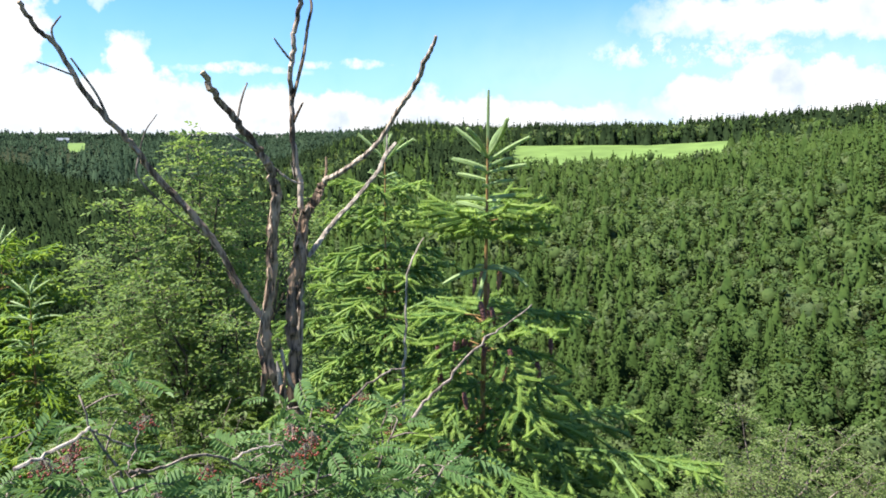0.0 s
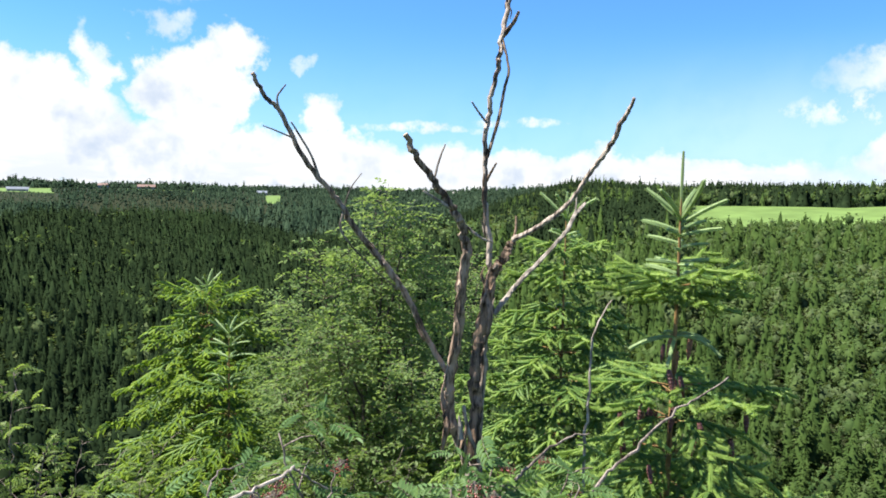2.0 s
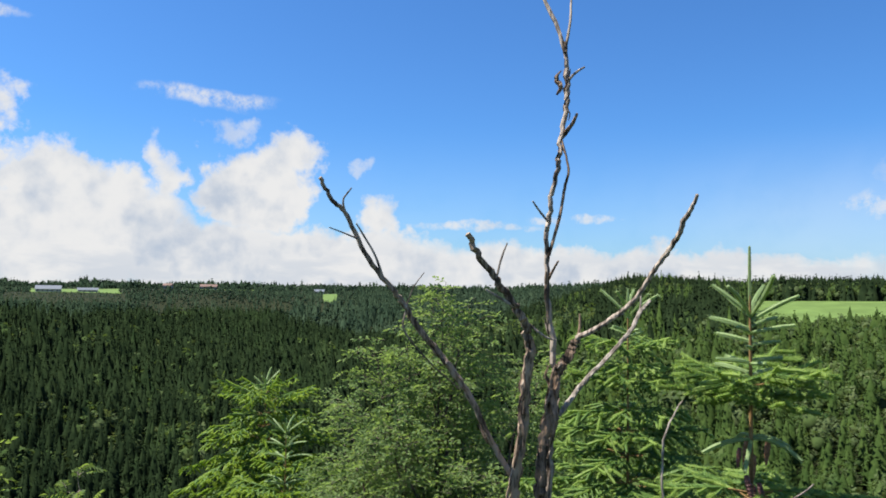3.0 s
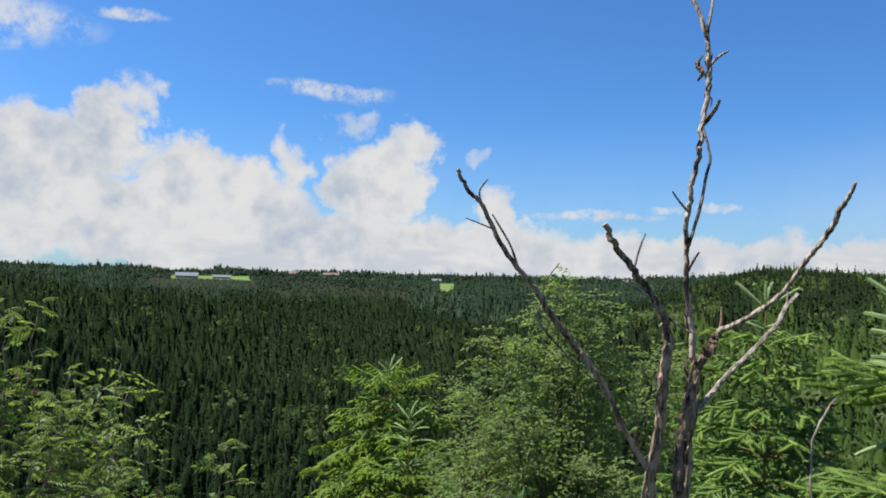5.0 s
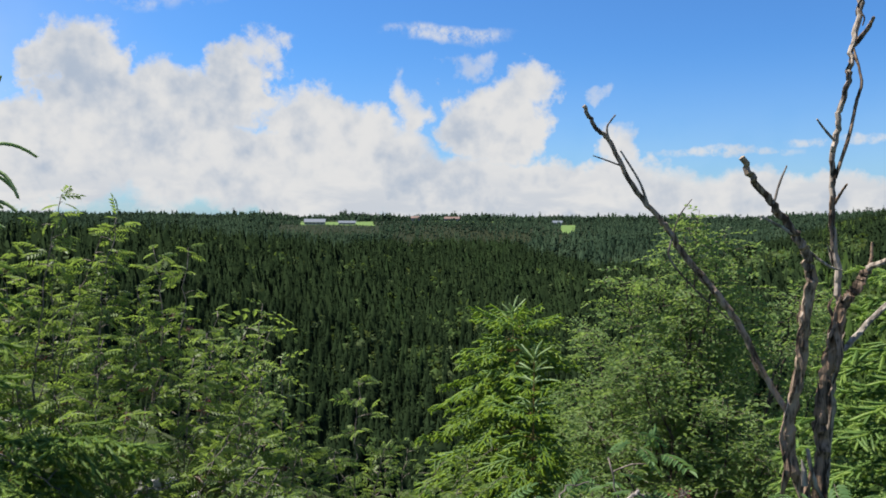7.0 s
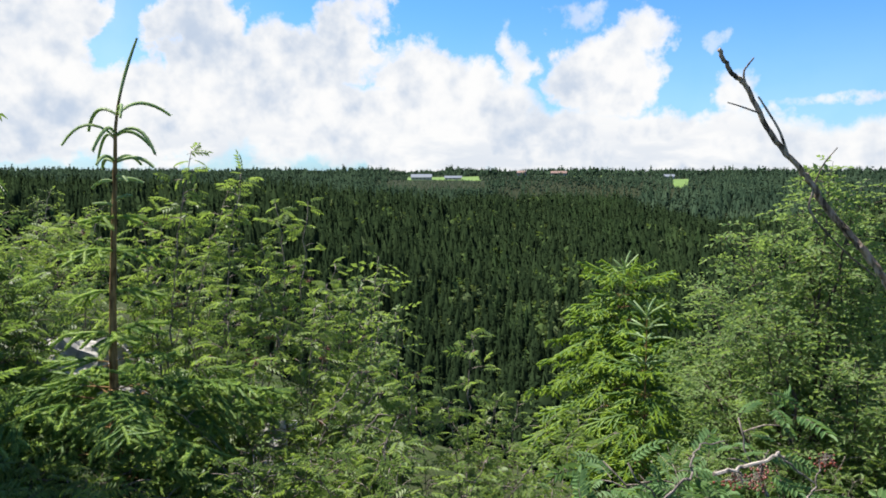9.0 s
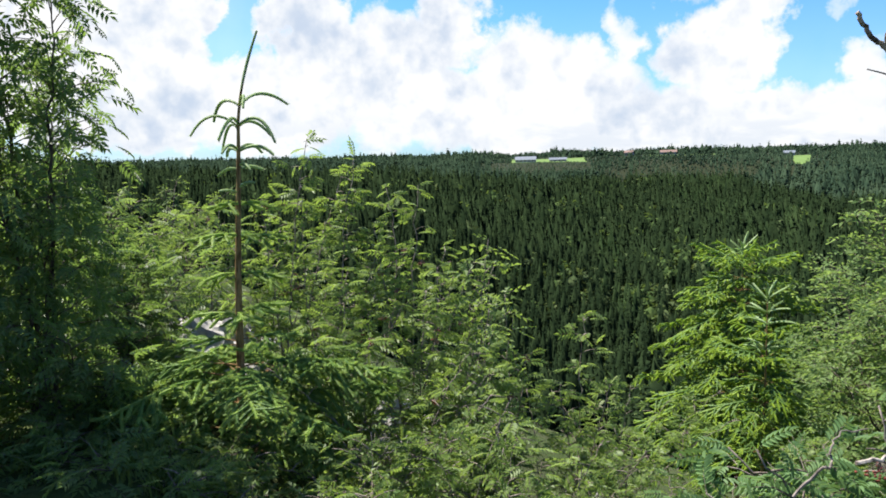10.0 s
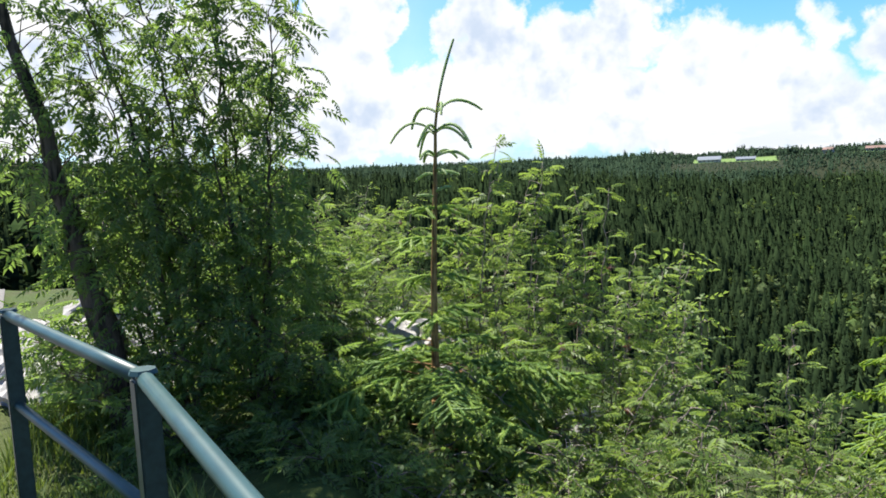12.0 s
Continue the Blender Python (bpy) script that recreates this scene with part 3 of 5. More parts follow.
def build_woods():
    r = np.random.default_rng(11)
    bands = [(75, 170, 4.6, 230, 240), (170, 330, 4.2, 64, 76), (330, 660, 4.0, 14, 20), (660, 1000, 5.8, 8, 10), (1000, 1800, 13.0, 8, 8)]
    for k, (near, far, gap, boughs, clumps) in enumerate(bands):
        n = int(2 * far / gap)
        gx, gy = np.meshgrid(np.arange(n) * gap - far, np.arange(n) * gap - far)
        x, y = gx.ravel() + r.uniform(-0.45, 0.45, n * n) * gap, gy.ravel() + r.uniform(-0.45, 0.45, n * n) * gap
        dist, b = np.hypot(x, y), np.degrees(np.arctan2(-x, y))
        keep = (dist > near) & (dist <= far) & (b > -37) & (b < 101)
        x, y, dist, b = x[keep], y[keep], dist[keep], b[keep]
        keep = ~in_field(x, y)
        x, y, dist, b = x[keep], y[keep], dist[keep], b[keep]
        z = land(x, y)
        # sight lines: drop trees that stand far behind a fold of the ground
        patch = rolling(x + 40, y, 120.0)
        broad = np.where(b < -4.5, 0.66 + 0.4 * patch, 0.06 + 0.5 * np.clip(patch - 0.3, 0, 1))
        broad = np.where((b < 13) & (b > -4.5) & (dist < 330), 0.35 + 0.4 * patch, broad)
        broad = np.where((b < 16) & (b > 6) & (dist > 380) & (dist < 450), 0.85, broad)
        broad = np.where(dist > 700, 0.45 + 0.5 * rolling(x, y + 90, 260.0), broad)
        broad = np.where((b < -6) & (dist > 440), 0.35, broad)
        leafy = r.uniform(0, 1, len(x)) < broad
        tall = np.where(b < -4.5, 10.0, 16.5)
        tall = np.where((b < -4.5) & ~leafy & (dist < 360), 12.0, tall)
        tall = np.where((b < -4.5) & (b > -21) & (dist > 360) & (dist < 460), 5.5 + 5.0 * (rolling(x * 2, y * 2, 60.0) > 0.55), tall)
        tall = np.where((b > 12) & (dist > 620), 10.0, tall)
        tall = np.where((b > 12) & (dist > 620) & (dist < 780), 13.0, tall)
        tall = np.where((b > 24) & (b < 49) & (dist > 780) & (dist < 1160), 4.5 + 4.0 * r.uniform(0, 1, len(x)) ** 3, tall)
        tall = np.where((b < 12) & (dist > 500), 13.0, tall)
        tall = np.where((b < -4.5) & (dist > 460), 15.5, tall)
        tall = np.where((b > 8) & (dist > 1160), 8.5 + 7.0 * np.clip(rolling(x, y + 40, 150.0), -0.5, 1.0), tall)
        tall = np.where((b > 40.5) & (b < 48) & (dist > 800) & (dist < 965), 2.6, tall)
        tall = tall * r.uniform(0.6, 1.2, len(x)) * (1 + 0.15 * patch)
        seen = in_sight(dist, b, z + tall)
        for broadleaf, open_to_view in ((False, True), (True, True), (False, False), (True, False)):
            m = (leafy == broadleaf) & (seen == open_to_view)
            if not m.any():
                continue
            fine = 1.0 if open_to_view else 0.05
            at = np.stack([x[m], y[m], z[m] - 0.3], 1)
            if broadleaf:
                shapes = [broadleaf_shape(int(clumps * max(fine, 0.2)) + 4, 50 + q, (0.045, 0.060, 0.078, 0.11, 0.15)[k]) for q in range(5)]
                girth = r.uniform(0.95, 1.35, m.sum()) * (1.3 if k == 4 else 1.0)
                pale = r.uniform(0, 1, m.sum()) < 0.22 + 0.3 * np.clip(rolling(x[m] * 2 + 70, y[m] * 2, 90.0), 0, 1)
                for some, wood, label in ((~pale, WOOD_BROAD, "mixed green broadleaf wood covering the hillside"), (pale, WOOD_BIRCH, "paler grey-green birches among the hillside wood")):
                    if some.any():
                        soup = stand(shapes, at[some], tall[m][some] * 0.85, girth[some], 5 + k)
                        # beyond 660 m all crowns take the colour with haze in it
                        tagged(new("broadleaf_wood", soup.mesh("broadleaf wood", [WOOD_HAZED if k > 2 else wood])), label, "forest", kind="stuff")
            else:
                shapes = [conifer_shape(int(boughs * fine) + 4, 80 + q, (0.20, 0.25, 0.22, 0.18, 0.24)[q], (0.037, 0.044, 0.080, 0.125, 0.17)[k], k > 1 or not open_to_view) for q in range(5)]
                wide = np.where(b[m] < -4.5, 1.3, 1.0) * r.uniform(0.85, 1.2, m.sum()) * (1.0, 1.0, 1.05, 1.2, 1.6)[k]
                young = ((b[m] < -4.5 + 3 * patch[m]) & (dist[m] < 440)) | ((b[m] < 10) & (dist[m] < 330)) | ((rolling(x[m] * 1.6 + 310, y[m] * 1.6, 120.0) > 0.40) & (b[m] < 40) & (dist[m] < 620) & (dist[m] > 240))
                # spruces beyond 660 m also take the colour with haze in it
                for some, wood, label in ((~young, WOOD_HAZED if k > 2 else WOOD_CONIFER, "dark green spruce forest across the valley"), (young & (b[m] <= 10), WOOD_YOUNG, "young lighter green spruces on the slope"),
                                          (young & (b[m] > 10), WOOD_HAZED if k > 2 else WOOD_MID, "lighter patches of spruce in the dark forest")):
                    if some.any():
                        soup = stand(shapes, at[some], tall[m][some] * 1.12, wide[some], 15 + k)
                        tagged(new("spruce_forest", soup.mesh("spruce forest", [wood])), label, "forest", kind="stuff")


build_ground()
for name, corners, label in FIELDS:
    draped(name, corners, 0.35, MEADOW, label, "field")
draped("path", [(-4.6, -3.6), (-5.2, -0.85), (-30, -3.2), (-30, -8.0)], 0.02, GRAVEL, "pale gravel path beyond the railing", "path")
build_woods()


# ---- farms ----
def farm_building(name, bearing, r, long, wide, high, roof_mat, label, turn):
    x, y = spot(bearing, r)
    ob = thing(name, (x, y, ground_at(x, y)), label, "building", kind="")
    ob.rotation_euler = (0, 0, radians(turn))
    walls = Soup()
    box(walls, (-long / 2, -wide / 2, -1.0), (long / 2, wide / 2, high))
    part("wall", walls.mesh("wall", [WALLS]), ob)
    roof = Soup()
    e, g = 0.8, wide * 0.32
    p = [(-long / 2 - e, -wide / 2 - e, high - 0.3), (long / 2 + e, -wide / 2 - e, high - 0.3), (long / 2 + e, wide / 2 + e, high - 0.3), (-long / 2 - e, wide / 2 + e, high - 0.3),
         (-long / 2 - e, 0, high + g), (long / 2 + e, 0, high + g)]
    roof.add(p, [(0, 1, 5, 4), (2, 3, 4, 5)])
    roof.add(p, [(1, 2, 5), (3, 0, 4)])
    roof.add(p, [(3, 2, 1, 0)])
    part("roof", roof.mesh("roof", [roof_mat]), ob)
    for k in range(int(long // 5)):
        pane = Soup()
        cx = -long / 2 + 2.5 + 5 * k
        box(pane, (cx - 0.7, -wide / 2 - 0.08, high * 0.35), (cx + 0.7, -wide / 2 - 0.02, high * 0.7))
        part("window", pane.mesh("window", [BARK_DARK]), ob)
    return ob


farm_building("barn", 45.4, 985, 26, 12, 4.0, GREY_ROOF, "long pale barn with a grey roof", 40)
farm_building("farm_shed", 43.0, 1000, 22, 8, 2.8, GREY_ROOF, "low white farm shed in a meadow", 44)
farm_building("farmhouse", 35.0, 1210, 24, 10, 4.5, RED_ROOF, "farmhouse with a red tiled roof", 30)
farm_building("farmhouse", 37.8, 1180, 12, 9, 5.0, RED_ROOF, "small farmhouse with a red tiled roof", 20)
farm_building("farmhouse", 27.0, 1015, 12, 8, 4.0, GREY_ROOF, "white farmhouse with a grey roof at the forest edge", 25)
farm_building("farmhouse", 12.5, 1150, 14, 9, 5.0, WALLS, "pale house among trees on the plateau", 10)


# ---- railing ----
def build_railing():
    corner, end, near = Vector((-2.52, 0.08, 0)), Vector((-3.91, -0.36, 0)), Vector((-0.55, 0.30, 0))
    last = Vector((1.45, 0.52, 0))
    top, low = 1.078, 0.70
    ob = thing("railing", (0, 0, 0), "dark green painted steel pipe railing with square posts", "railing")
    for p in (corner, end, near, last):
        g = ground_at(p.x, p.y) - 0.15
        h = 0.031
        me = bpy.data.meshes.new("post")
        bm = bmesh.new()
        bmesh.ops.create_cube(bm, size=1.0)
        bmesh.ops.scale(bm, verts=bm.verts, vec=(2 * h, 2 * h, top - g))
        bmesh.ops.translate(bm, verts=bm.verts, vec=(0, 0, (top + g) / 2))
        bmesh.ops.bevel(bm, geom=bm.edges, offset=0.005, segments=2, affect="EDGES")
        bm.to_mesh(me)
        bm.free()
        me.materials.append(POST_PAINT)
        part("post", me, ob, "dark square steel post", pose(p.x, p.y, 0, 0, 0, 10))
    for a, b in ((end, corner), (corner, near), (near, last)):
        for name, z, rad in (("top_rail", top, 0.0225), ("lower_rail", low, 0.019)):
            soup = Soup()
            tube(soup, spline([(a.x, a.y, z), (b.x, b.y, z)], 4), [rad, rad], 16)
            part(name, soup.mesh(name, [PAINT], True), ob)
    plate = bpy.data.meshes.new("corner_plate")
    bm = bmesh.new()
    bmesh.ops.create_cone(bm, cap_ends=True, segments=8, radius1=0.04, radius2=0.034, depth=0.012)
    bm.to_mesh(plate)
    bm.free()
    plate.materials.append(PAINT)
    for p in (corner, end):
        part("cap", plate, ob, "flat welded cap", pose(p.x, p.y, top + 0.019, 0, 0, 22))


build_railing()


# ---- spruces near the railing ----
def needles(soup, line, density, long, wide, rng, slot, start=0.0, up=0.25):
    """Covers a twig with needles, each a thin blade."""
    line = np.asarray(line, float)
    seg = np.diff(line, axis=0)
    size = np.linalg.norm(seg, axis=1)
    total = size.sum()
    n = max(6, int(total * (1 - start) * density))
    s = np.sort(rng.uniform(start, 1.0, n)) * total
    edges = np.concatenate([[0], np.cumsum(size)])
    k = np.clip(np.searchsorted(edges, s, "right") - 1, 0, len(seg) - 1)
    f = (s - edges[k]) / size[k]
    base = line[k] + seg[k] * f[:, None]
    way = seg[k] / size[k][:, None]
    out = rng.normal(size=(n, 3)) + (0, 0, up)
    out -= way * (out * way).sum(1)[:, None]
    out /= np.linalg.norm(out, axis=1)[:, None] + 1e-9
    lean = rng.uniform(0.6, 1.1, n)[:, None]
    aim = way * np.cos(lean) + out * np.sin(lean)
    l = long * rng.uniform(0.75, 1.15, n)[:, None]
    across = np.cross(aim, rng.normal(size=(n, 3)))
    across /= np.linalg.norm(across, axis=1)[:, None] + 1e-9
    points = np.stack([base - across * wide * 0.5, base + across * wide * 0.5, base + aim * l], 1).reshape(-1, 3)
    soup.add(points, np.arange(3 * n).reshape(-1, 3), slot)


def brush(soup, line, look_of, rng, slot, start=0.0):
    """A shoot: a green core and the needles that stand out from it. look_of: needles a metre, their length and width, the core's radius."""
    density, long, wide, core = look_of
    line = np.asarray(line, float)
    if start > 0:
        t = np.linspace(start, 1, 4)
        line = np.stack([np.interp(t, np.linspace(0, 1, len(line)), line[:, c]) for c in range(3)], 1)
    tube(soup, line, [core * 0.55, core * 0.9, core, core * 0.7], 5 if core < 0.0129 else 4, slot)
    needles(soup, line, density, long, wide, rng, slot)


def bough(length, rise, sag, seed, look_of):
    """A spruce bough along +x: a woody axis, side branches in a drooping fan, and short shoots on all of them."""
    r = np.random.default_rng(seed)
    soup = Soup()
    s = np.linspace(0, 1, 9)
    axis = np.stack([length * s * (1 - 0.10 * abs(rise)), 0.04 * length * np.sin(s * 3 + seed), length * (rise * s - sag * s ** 2)], 1)
    axis[-2:, 2] += length * np.array((0.02, 0.05))
    tube(soup, axis, [0.0025 + 0.004 * length, 0.0015], 4, 0)
    brush(soup, axis[0 if length < 0.3 else 5:], look_of, r, 1)
    if length >= 0.3:
        brush(soup, axis[2:6], look_of, r, 2)
    near = look_of[0] > 100
    gap = (0.046 if length < 0.7 else 0.040) if near else 0.062
    count = max(2, int(0.80 * length / gap * 1.25))
    hang = 1.0 if sag >= 0.25 else 0.25
    for k in range(count):
        t = 0.18 + 0.78 * (k + r.uniform(0, 0.6)) / count
        at = np.array([np.interp(t, s, axis[:, c]) for c in range(3)])
        turn = radians(r.uniform(32, 66)) * (1 if k % 2 else -1)
        l = min(((0.11 if length < 0.7 else 0.16) + 0.15 * length * (1 - t) ** 0.8) * r.uniform(0.7, 1.25), 0.36 * length + 0.05)
        drop = hang * r.uniform(0.05, 0.85)
        u = np.linspace(0, 1, 5)
        shoot = at + np.stack([l * u * math.cos(turn), l * u * math.sin(turn), l * (-drop * u ** 1.4 + 0.12 * hang * u ** 3)], 1)
        brush(soup, shoot, look_of, r, 1 if l < 0.14 else 2)
        if l >= 0.14:
            brush(soup, shoot, look_of, r, 1, max(0.45, 1 - 0.10 / l))
            twigs = int(l / (0.085 if near else 0.075))
            for j in range(twigs):
                v = 0.2 + 0.72 * (j + r.uniform(0, 0.5)) / twigs
                q = np.array([np.interp(v, u, shoot[:, c]) for c in range(3)])
                side = turn + radians(r.uniform(30, 60)) * (1 if j % 2 else -1)
                m = r.uniform(0.055, 0.10) * (1 if near else 1.5)
                w = np.linspace(0, 1, 3)
                fine = q + np.stack([m * w * math.cos(side), m * w * math.sin(side), m * (-(drop * 0.8 + r.uniform(-0.1, 0.35) * hang) * w ** 1.3)], 1)
                brush(soup, fine, look_of, r, 1 if r.random() < 0.75 else 2)
    return soup


BOUGHS = {}
FINE, MID, COARSE, LEADER = (520, 0.0260, 0.0060, 0.0105), (200, 0.031, 0.0084, 0.0120), (90, 0.038, 0.0120, 0.0150), (900, 0.0180, 0.0042, 0.0105)
LOOKS = {False: FINE, "mid": MID, True: COARSE}


def bough_mesh(length, rise, sag, kind, coarse, plain_arm=False):
    """Alike boughs share their mesh."""
    if plain_arm:
        size = min((0.15, 0.20, 0.26, 0.34), key=lambda v: abs(v - length))
        key = ("arm", size, round(rise * 8), round(sag * 8), coarse)
        if key not in BOUGHS:
            r, soup, s = np.random.default_rng(60 + len(BOUGHS)), Soup(), np.linspace(0, 1, 9)
            line = size * np.stack([s, 0.05 * np.sin(3 * s), rise * s - sag * s ** 2], 1)
            brush(soup, line, LOOKS[coarse] if coarse else LEADER, r, 1)
            BOUGHS[key] = soup.mesh("arm", [BARK_SPRUCE, NEEDLE_SHOOT, NEEDLE_OLD])
        return BOUGHS[key], length / size
    size = min((0.10, 0.17, 0.28, 0.42, 0.60, 0.85, 1.15, 1.5), key=lambda v: abs(math.log(v / length)))
    rise_key, sag_key = round(rise * 4) / 4, round(sag * 4) / 4
    key = (size, rise_key, sag_key, coarse)
    if key not in BOUGHS:
        soup = bough(size, rise_key, sag_key, 100 + len(BOUGHS), LOOKS[coarse])
        BOUGHS[key] = soup.mesh("bough", [BARK_SPRUCE, NEEDLE_SUNNY if coarse is True else NEEDLE_YOUNG, NEEDLE_OLD])
    return BOUGHS[key], length / size


def cone_mesh(mat, seed):
    r = np.random.default_rng(seed)
    soup = Soup()
    n, ring = 15, 9
    pts = []
    for k in range(n):
        t = k / (n - 1)
        rad = 0.0115 * math.sin(math.pi * min(1, 0.12 + 0.88 * t) ** 0.8) ** 0.7 + 0.002
        a = np.linspace(0, 2 * math.pi, ring, endpoint=False) + k * 0.35
        scale = (1 + (0.07 if k % 2 else -0.05)) * r.uniform(0.9, 1.1, ring)
        pts.append(np.stack([rad * scale * np.cos(a), rad * scale * np.sin(a), np.full(ring, -0.115 * t)], 1))
    pts = np.vstack(pts)
    i = np.arange(ring)
    j = (i + 1) % ring
    quads = np.vstack([np.stack([k * ring + i, (k + 1) * ring + i, (k + 1) * ring + j, k * ring + j], 1) for k in range(n - 1)])
    soup.add(pts, quads)
    return soup.mesh("cone", [mat])


def spruce(name, top, foot_drop, whorls, label, group="", coarse=False, lean=(0, 0), leader=0.3, stem=0.02, seed=1, turn=0.0, tip=(0, 0)):
    """A young spruce. top: the tip of the leader. whorls: height below the tip, boughs, bough length, rise, sag."""
    r = np.random.default_rng(seed)
    top = Vector(top)
    fx, fy = top.x + lean[0] * foot_drop, top.y + lean[1] * foot_drop
    base = Vector((fx, fy, min(ground_at(fx, fy), top.z - foot_drop)))
    ob = thing(name, base, label, "spruce", group)
    up = top - base
    high = up.length

    def on_stem(drop):
        t = 1 - drop / high
        bow = max(0.0, t - 1 + 0.55 / high) * high / 0.55
        return up * t + Vector((0.012 * math.sin(9 * t), 0.012 * math.cos(7 * t), 0)) * (1 - t) + Vector((tip[0], tip[1], 0)) * bow ** 1.6

    soup = Soup()
    line = np.array([on_stem(high * (1 - t)) for t in np.linspace(0, 1, 22)])
    tube(soup, line, [stem * 1.8, stem, 0.004], 8, 0, 0.1, r)
    part("trunk", soup.mesh("trunk", [BARK_SPRUCE], True), ob, "straight brown stem")
    if leader:
        soup = Soup()
        brush(soup, np.array([on_stem(leader * (1 - t)) for t in np.linspace(0, 1, 8)]), LOOKS[coarse] if coarse else (700, 0.013, 0.0040, 0.0075 if leader < 0.4 else 0.0105), r, 0)
        part("leader_shoot", soup.mesh("leader shoot", [NEEDLE_SHOOT]), ob, "upright pale green leading shoot")
    for drop, count, length, rise, sag in whorls:
        bare, count = count < 0, abs(count)
        for k in range(count):
            a = turn + 360 * (k + r.uniform(-0.25, 0.25)) / count + drop * 400
            l = length * r.uniform(0.75, 1.12)
            mesh, scale = bough_mesh(l, rise * r.uniform(0.8, 1.2), sag * r.uniform(0.8, 1.2), name, coarse, bare)
            at = on_stem(drop + r.uniform(-0.02, 0.02))
            m = Matrix.Translation(at) @ Euler((radians(r.uniform(-14, 14)), 0, radians(a))).to_matrix().to_4x4() @ Matrix.Diagonal((scale, scale, scale, 1))
            part("branch", mesh, ob, "", m)
    return ob, on_stem


cone_ob, cone_stem = spruce("spruce_tree", (0.12, 3.77, 1.84), 3.4,
       [(0.31, -7, 0.20, 0.8, 0.15), (0.36, -4, 0.17, 0.3, 0.1), (0.43, -4, 0.15, 0.35, 0.1), (0.50, -4, 0.15, 0.1, 0.0), (0.56, -4, 0.16, 0.2, 0.1), (0.60, 8, 0.40, 0.25, 0.0), (0.64, 7, 0.28, 0.0, 0.0), (0.84, -5, 0.22, 0.2, 0.5),
        (1.08, 6, 0.52, 0.25, 0.25), (1.22, 4, 0.46, 0.25, 0.5), (1.36, 6, 0.52, 0.25, 0.5), (1.48, 5, 0.50, 0.0, 0.5), (1.60, 6, 0.60, 0.25, 0.5), (1.76, 8, 1.05, 0.25, 0.25), (1.90, 6, 1.0, 0.25, 0.5), (2.05, 6, 1.1, 0.25, 0.25), (2.25, 6, 1.15, 0.0, 0.25)],
       "bright green young spruce with hanging brown cones", "young spruces", seed=3, stem=0.017)


def hang_cones():
    r = np.random.default_rng(21)
    meshes = [cone_mesh(CONE, 1), cone_mesh(CONE_DRY, 2), cone_mesh(CONE, 3)]
    for k in range(24):
        drop = r.choice([0.80, 0.84, 0.92, 1.02, 1.12, 1.2, 1.3, 1.4])
        reach = r.uniform(0.03, 0.17) if drop < 1.05 else r.uniform(0.08, 0.36)
        a = r.uniform(0, 6.28)
        at = cone_stem(drop) + Vector((reach * math.cos(a), reach * math.sin(a), r.uniform(-0.05, 0.02)))
        s = r.uniform(0.75, 1.1)
        part("cone", meshes[1 if k % 5 == 1 else k % 2 * 2], cone_ob, "hanging purple-brown cone" if k % 5 != 1 else "dry orange-brown cone",
             Matrix.Translation(at) @ Euler((r.uniform(-0.25, 0.25), r.uniform(-0.25, 0.25), a)).to_matrix().to_4x4() @ Matrix.Diagonal((s, s, s, 1)))


hang_cones()
spruce("spruce_tree", (-0.56, 6.26, 1.66), 6.0,
       [(0.22, -5, 0.24, 1.1, 0.2), (0.36, -4, 0.16, 0.4, 0.1), (0.50, 6, 0.42, 0.5, 0.25), (0.62, 5, 0.34, 0.25, 0.25), (0.78, 6, 0.52, 0.5, 0.25), (0.95, 6, 0.5, 0.25, 0.25), (1.12, 7, 0.66, 0.25, 0.25),
        (1.30, 7, 0.7, 0.25, 0.25), (1.5, 7, 0.8, 0.25, 0.25), (1.7, 7, 0.9, 0.25, 0.5), (1.95, 7, 1.0, 0.25, 0.5), (2.2, 7, 1.1, 0.0, 0.5), (2.5, 7, 1.2, 0.0, 0.5), (2.9, 7, 1.2, 0.0, 0.5)],
       "fresh green young spruce behind the dead tree", "young spruces", seed=5, leader=0.22, coarse="mid")
spruce("spruce_tree", (-4.90, 2.09, 2.42), 2.9,
       [(0.48, -3, 0.36, 0.85, 0.95), (0.60, -5, 0.28, 1.0, 1.3), (0.74, -4, 0.22, 0.7, 0.9), (0.86, -3, 0.16, 0.4, 0.6), (1.0, -3, 0.14, 0.5, 0.4), (1.10, 2, 0.24, 0.25, 0.25), (1.30, 3, 0.34, 0.25, 0.25), (1.55, 2, 0.30, 0.25, 0.5), (1.80, 3, 0.36, 0.25, 0.25),
        (2.00, 3, 0.45, 0.25, 0.25), (2.16, 4, 0.70, 0.25, 0.25), (2.28, 7, 1.05, 0.5, 0.5), (2.40, 6, 1.0, 0.25, 0.25), (2.58, 5, 0.95, 0.25, 0.5), (2.78, 5, 0.9, 0.25, 0.5)],
       "slender young spruce with a long bare leader", "young spruces", seed=8, leader=0.48, lean=(-0.02, -0.04), tip=(0.05, 0.11))
